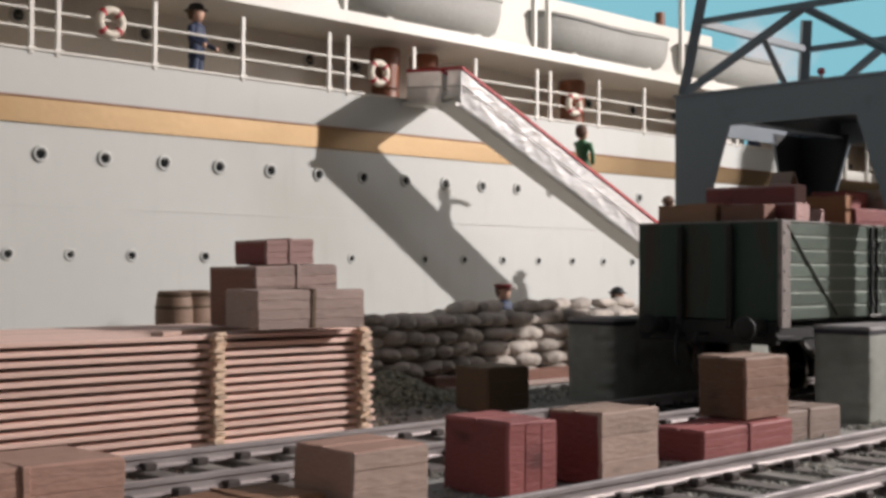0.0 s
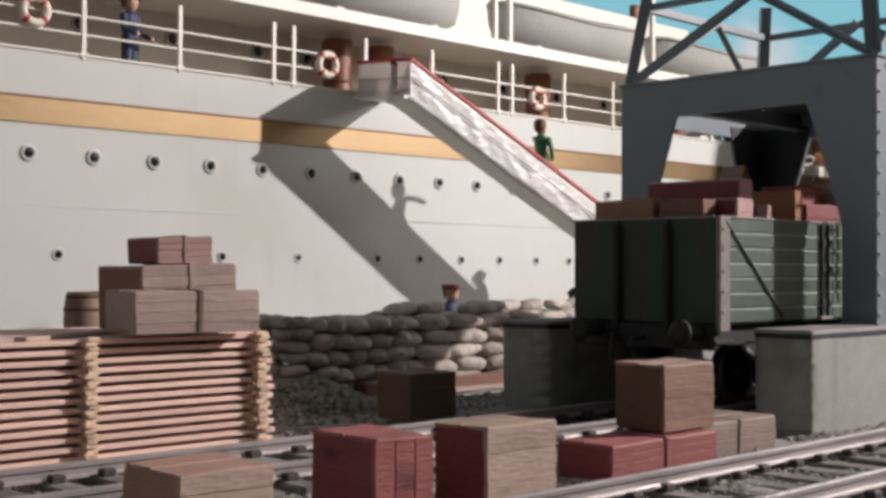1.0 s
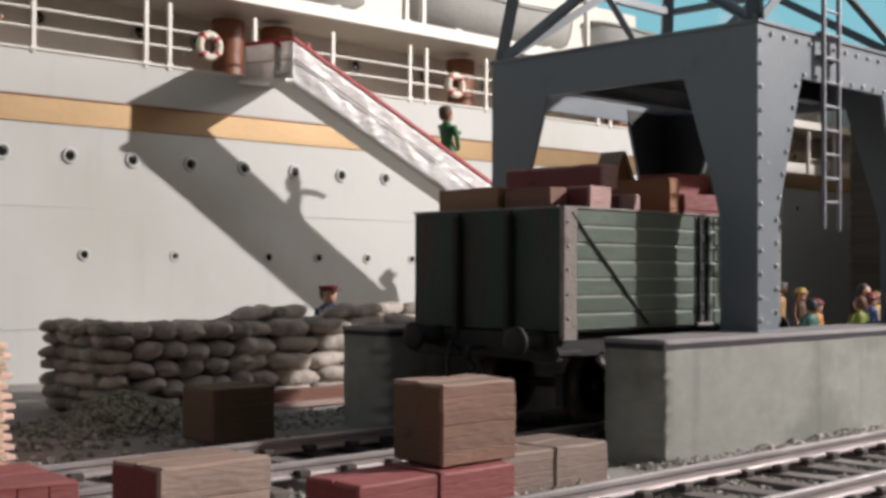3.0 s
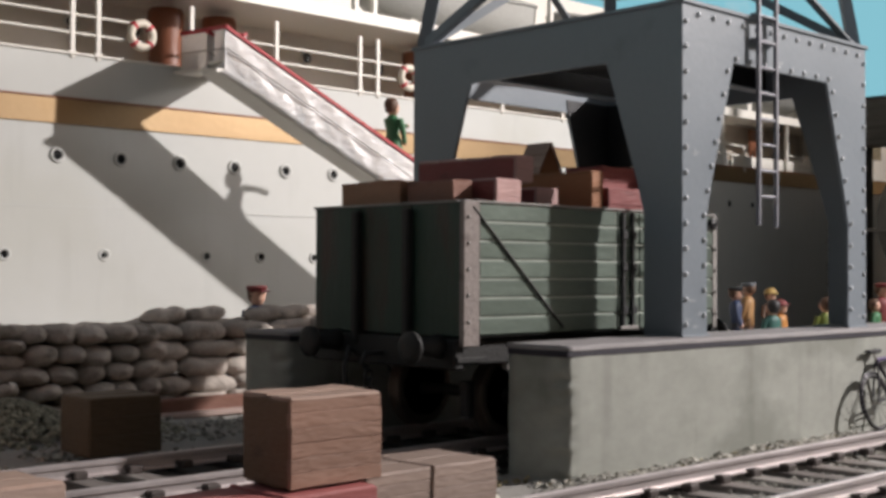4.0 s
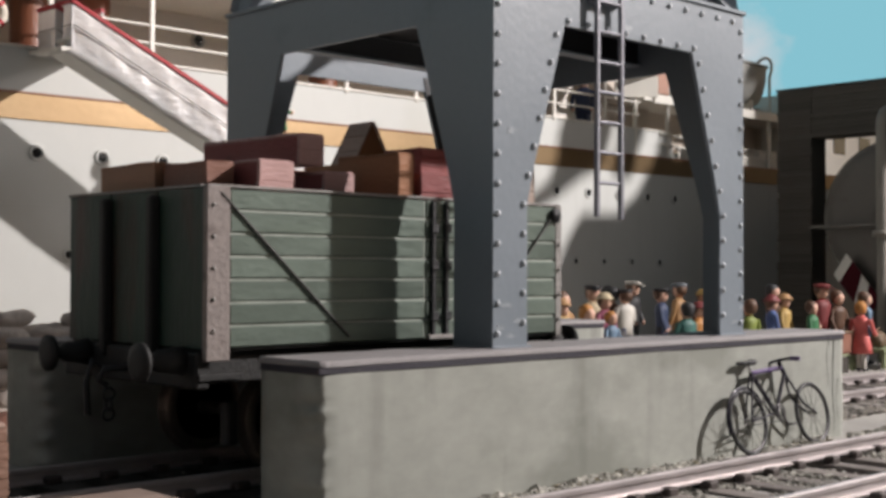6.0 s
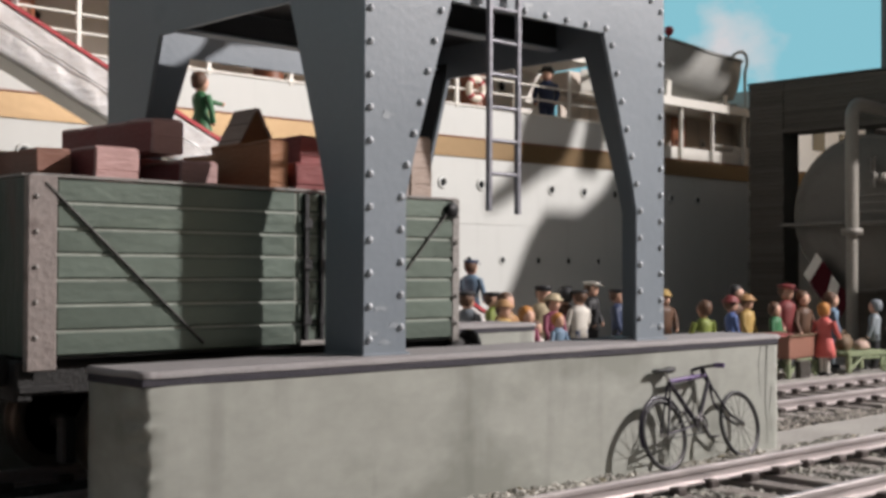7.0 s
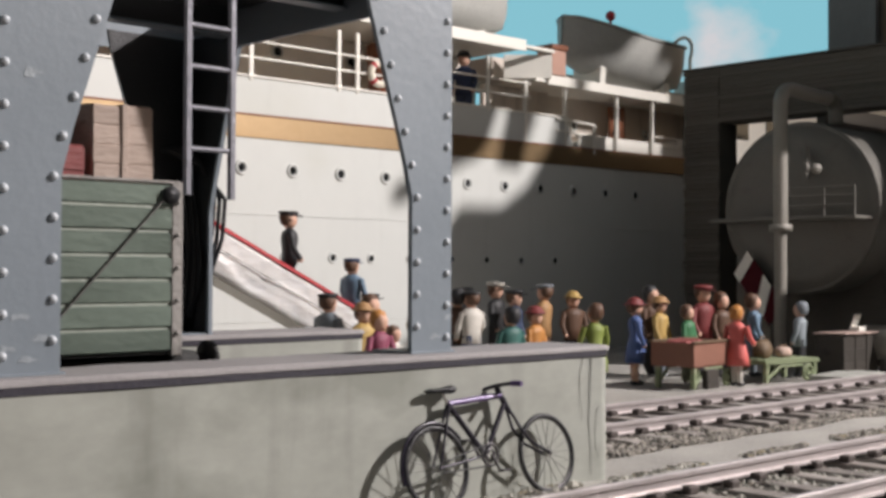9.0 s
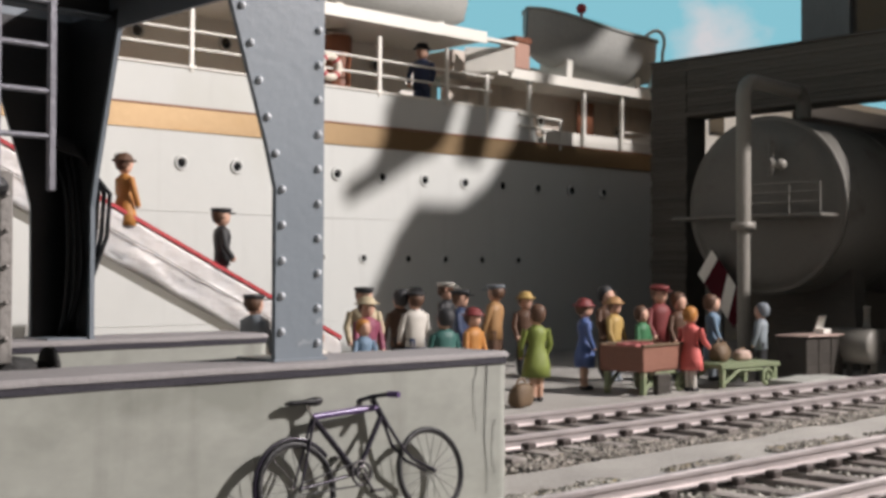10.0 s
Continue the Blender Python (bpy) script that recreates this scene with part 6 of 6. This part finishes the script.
def soft_bag(x, y, z, w, d, h, m, label, turn=0.0, seed=1.0):
    """A slumped bag with a carrying strap."""
    t = thing("bag", (x, y, z), label, "bag", "luggage", turn)
    vs, fs = [], []
    nu, nv = 12, 16
    for i in range(nu + 1):
        a = math.pi * i / nu
        k = math.sin(a) ** 0.5
        for j in range(nv):
            b = 2 * math.pi * j / nv
            cc, ss = math.cos(b), math.sin(b)
            q = (abs(cc) ** 3.4 + abs(ss) ** 3.4) ** (-1 / 3.4)
            taper = 1.0 - 0.3 * (i / nu) if i else 1.0
            vs.append(Vector((w / 2 * k * cc * q * taper, d / 2 * k * ss * q * taper, h / 2 - h / 2 * math.cos(a))))
    vs = wobble(vs, 0.03, 5.0, seed)
    fs = [(i * nv + j, i * nv + (j + 1) % nv, (i + 1) * nv + (j + 1) % nv, (i + 1) * nv + j) for i in range(nu) for j in range(nv)]
    part("sack", Mesh().add(vs, fs, True), m, t)
    part("strap", Mesh().tube([(-w * 0.25, 0, h * 0.93), (-w * 0.15, 0, h * 1.15), (w * 0.15, 0, h * 1.15), (w * 0.25, 0, h * 0.93)], 0.018, 6), W_DARK, t)


soft_bag(29.72, 12.85, 0.0, 0.5, 0.3, 0.36, W_DARK, "dark brown handbag standing beside the lime green dress", 10, 2.0)
soft_bag(35.0, 12.9, 0.42, 0.62, 0.35, 0.36, W_DARK, "slumped brown leather bag on the pale green trolley", 15, 4.0)
soft_bag(35.6, 12.82, 0.42, 0.4, 0.3, 0.2, W_TAN, "small tan bag lying on the pale green trolley", -10, 8.0)
solid("shelf_board", Mesh().rough(-0.75, 0.75, -0.36, 0.36, 0, 0.035, 0.01, 0.012), W_GREY, "pale grey board lying on the dark trunk", "board", at=pose(37.65, 12.6, 0.82))
solid("paving_slab", Mesh().rough(-0.9, 0.9, -0.35, 0.35, 0, 0.13, 0.02, 0.02), CHIPPED, "pale concrete slab lying beside the track", "slab", at=pose(36.6, 12.05, -0.02, 0, 0, 2))


def open_box():
    """A small white carton with one flap up."""
    t = thing("open_carton", (37.95, 12.55, 0.855), "small white open carton on the pale board", "carton")
    part("carton", Mesh().box(-0.14, 0.14, -0.11, 0.11, 0, 0.1, 0.008), TRIM, t)
    m = Mesh().box(-0.14, 0.14, -0.012, 0.012, 0, 0.27, 0.004, pose(0, 0.08, 0.09, 18))
    part("flap", m, TRIM, t)


open_box()


def boiler():
    t = thing("donkey_engine", (38.85, 12.1, 0), "small grey dockside engine with pale legs and a short stack", "engine")
    part("drum", Mesh().lathe([(0.05, -0.5), (0.3, -0.48), (0.35, -0.42), (0.35, 0.42), (0.3, 0.48), (0.05, 0.5)], (-0.35, 0.1, 0.62), 18, "y"), PIPE, t)
    part("chimney", Mesh().lathe([(0.09, 0.93), (0.075, 1.0), (0.06, 1.05), (0.06, 1.32), (0.075, 1.33), (0.075, 1.38), (0.04, 1.39)], (0.0, 0, 0), 12), PIPE, t)
    part("casing", Mesh().rough(-0.30, 0.45, -0.33, 0.33, 0.72, 0.92, 0.05, 0.01), PIPE, t)
    for a in (-0.2, 0.36):
        for b in (-0.26, 0.26):
            part("leg", Mesh().rough(a - 0.05, a + 0.05, b - 0.05, b + 0.05, 0, 0.72, 0.012, 0.01), PIPE, t)
    part("plate", Mesh().box(-0.36, 0.5, -0.37, 0.37, 0.69, 0.73, 0.01), PIPE, t)


boiler()


def striped_board():
    """A slanted maroon board with two white stripes across it."""
    t = thing("signal_board", (38.7, 15.38, 0), "slanted dark maroon board with white stripes on a post", "board")
    tilt = radians(38)

    def at(u, w):
        # u down along the board, w across it
        return (-u * math.sin(tilt) + w * math.cos(tilt), 1.75 - u * math.cos(tilt) - w * math.sin(tilt))

    def quad(u0, u1, sk, x0, x1):
        return Mesh().prism([at(u0 - sk, -0.30), at(u1 - sk, -0.30), at(u1 + sk, 0.30), at(u0 + sk, 0.30)], "x", x0, x1)

    part("board", quad(-0.66, 0.8, 0.10, -0.02, 0.02), MAROON, t)
    part("white_stripe", quad(-0.65, -0.40, 0.10, -0.03, -0.021), TRIM, t)
    part("white_stripe", quad(0.14, 0.46, 0.22, -0.03, -0.021), TRIM, t)
    part("post", Mesh().tube([(0.06, 0, -0.05), (0.06, 0, 1.8)], 0.04, 8), IRON, t)


MAROON = mat("maroon_paint", (0.065, 0.007, 0.012), 0.7, spec=0.1, var=0.15)
striped_board()


# ---- unseen light blockers: a gantry over the tracks and walls on the far side ----
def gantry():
    """Unseen timber gantry added across the tracks; its torn sheets shade the stern."""
    t = thing("shade_gantry", (0, 9.5, 0), "unseen timber gantry with sheets added to shade the ship's stern", "gantry", kind="structure")

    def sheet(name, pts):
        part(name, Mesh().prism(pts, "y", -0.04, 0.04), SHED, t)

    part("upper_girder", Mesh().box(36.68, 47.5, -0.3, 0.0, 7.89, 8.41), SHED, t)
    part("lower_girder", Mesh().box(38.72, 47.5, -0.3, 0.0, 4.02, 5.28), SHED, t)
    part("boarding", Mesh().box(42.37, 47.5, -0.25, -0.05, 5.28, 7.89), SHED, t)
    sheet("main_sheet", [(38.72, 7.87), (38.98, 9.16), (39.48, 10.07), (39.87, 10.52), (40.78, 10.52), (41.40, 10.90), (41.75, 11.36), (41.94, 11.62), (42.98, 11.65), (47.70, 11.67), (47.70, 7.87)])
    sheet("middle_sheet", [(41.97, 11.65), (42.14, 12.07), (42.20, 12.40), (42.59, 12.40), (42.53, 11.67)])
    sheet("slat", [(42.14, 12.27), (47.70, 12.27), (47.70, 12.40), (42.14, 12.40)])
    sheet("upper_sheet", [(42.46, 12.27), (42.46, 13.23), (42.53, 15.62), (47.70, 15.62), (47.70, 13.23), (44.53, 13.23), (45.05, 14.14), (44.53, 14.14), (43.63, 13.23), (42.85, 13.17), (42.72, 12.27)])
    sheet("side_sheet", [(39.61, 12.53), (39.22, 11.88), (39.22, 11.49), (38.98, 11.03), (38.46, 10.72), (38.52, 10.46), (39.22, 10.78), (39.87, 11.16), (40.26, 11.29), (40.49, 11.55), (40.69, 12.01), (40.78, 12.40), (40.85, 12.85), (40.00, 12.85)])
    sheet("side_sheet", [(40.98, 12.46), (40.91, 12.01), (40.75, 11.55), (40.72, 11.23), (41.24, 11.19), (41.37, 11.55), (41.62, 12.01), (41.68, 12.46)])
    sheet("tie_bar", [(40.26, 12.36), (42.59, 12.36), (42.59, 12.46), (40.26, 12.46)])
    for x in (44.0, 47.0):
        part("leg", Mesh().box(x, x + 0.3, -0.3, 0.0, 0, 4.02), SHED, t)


def far_side():
    # Unseen walls, added to cut low sky light and darken reflections.
    t = thing("warehouse", (0, -16, 0), "unseen plain dark walls added to block low sky light", "warehouse", kind="structure")
    part("wall", Mesh().box(-45, 110, -0.4, 0.0, 0, 12), SHED, t)
    part("end_wall", Mesh().box(-24.4, -24.0, 0.0, 36.5, 0, 13), SHED, t)
    part("roof", Mesh().prism([(-0.4, 12.0), (0.3, 12.0), (0.3, 12.2), (-7.0, 15.5), (-7.2, 15.3)], "x", -45, 110), SHED, t)


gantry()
far_side()


# ---- loose ballast ----
def ballast():
    rng = random.Random(11)

    def strip(name, count, x0, x1, ys, size, dens, label, heap=None, m=STONE):
        vs, fs = [], []
        for _ in range(count):
            x, y = rng.uniform(x0, x1), rng.choice(ys)
            y = rng.gauss(y[0], y[1])
            if noise.noise(Vector((x * 0.9, y * 1.4, 3))) < dens - 0.5 or (7.86 < y < 8.72 and x > 15.7) or (11.88 < y < 12.85 and x > 15.4):
                continue
            if 12.2 < x < 25.4 and 8.72 < y < 11.88 and rng.random() < 0.8:
                continue
            s = size * rng.uniform(0.5, 1.35)
            z = 0.05 * noise.noise(Vector((x * 0.8, y * 0.8, 0))) + 0.02 * noise.noise(Vector((x * 2.5, y * 2.5, 4))) - 0.02 + s * 0.3
            if heap:
                z += heap[2] * math.exp(-((x - heap[0]) / 0.75) ** 2 - ((y - heap[1]) / 0.6) ** 2)
            k = len(vs)
            q = Euler((rng.uniform(0, 6), rng.uniform(0, 6), rng.uniform(0, 6))).to_matrix()
            for p in ((1, 0, 0), (-1, 0, 0), (0, 1, 0), (0, -1, 0), (0, 0, 1), (0, 0, -1)):
                d = q @ (Vector(p) * s * rng.uniform(0.6, 1.0))
                vs.append((x + d.x, y + d.y, z + d.z * 0.8))
            fs += [tuple(k + i for i in f) for f in ((0, 2, 4), (2, 1, 4), (1, 3, 4), (3, 0, 4), (2, 0, 5), (1, 2, 5), (3, 1, 5), (0, 3, 5))]
        solid(name, Mesh().add(vs, fs), m, label, "gravel", kind="stuff")

    strip("track_ballast", 52000, 5, 40, ((6.1, 0.75), (7.2, 0.4), (7.5, 0.25)), 0.036, 0.36, "grey loose ballast along the front track")
    strip("track_ballast", 20000, -1, 44, ((10.18, 0.9), (9.2, 0.3), (8.95, 0.25)), 0.04, 0.36, "grey loose ballast along the wagon track")
    strip("gravel", 2600, 10.5, 22, ((14.3, 0.5), (13.4, 0.7)), 0.06, 0.5, "grey gravel before the sandbags")
    strip("rubble_heap", 2600, 12.0, 15.2, ((14.7, 0.35), (14.3, 0.35)), 0.06, -1.0, "grey-green rubble heap at the sandbags' end", (13.3, 14.75, 0.42), m=RUBBLE)

    strip("pebbles", 6500, 10.5, 25.5, ((7.58, 0.17), (7.35, 0.2)), 0.06, 0.25, "grey pebbles heaped along the plinth's foot")
    strip("pebbles", 30000, 23.5, 38, ((8.75, 0.25), (8.2, 0.45), (7.7, 0.4)), 0.042, 0.36, "mixed grey-brown pebbles scattered between the two tracks", m=MIXED)
    strip("pebbles", 15000, 24.3, 40, ((9.05, 0.2), (8.7, 0.3)), 0.05, 0.12, "mixed grey-brown pebbles piled along the wagon track", m=MIXED)
    strip("pebbles", 700, 10.5, 30, ((7.6, 0.15), (8.2, 0.3)), 0.05, 0.3, "ochre pebbles along the plinth's foot", m=OCHRE)


ballast()
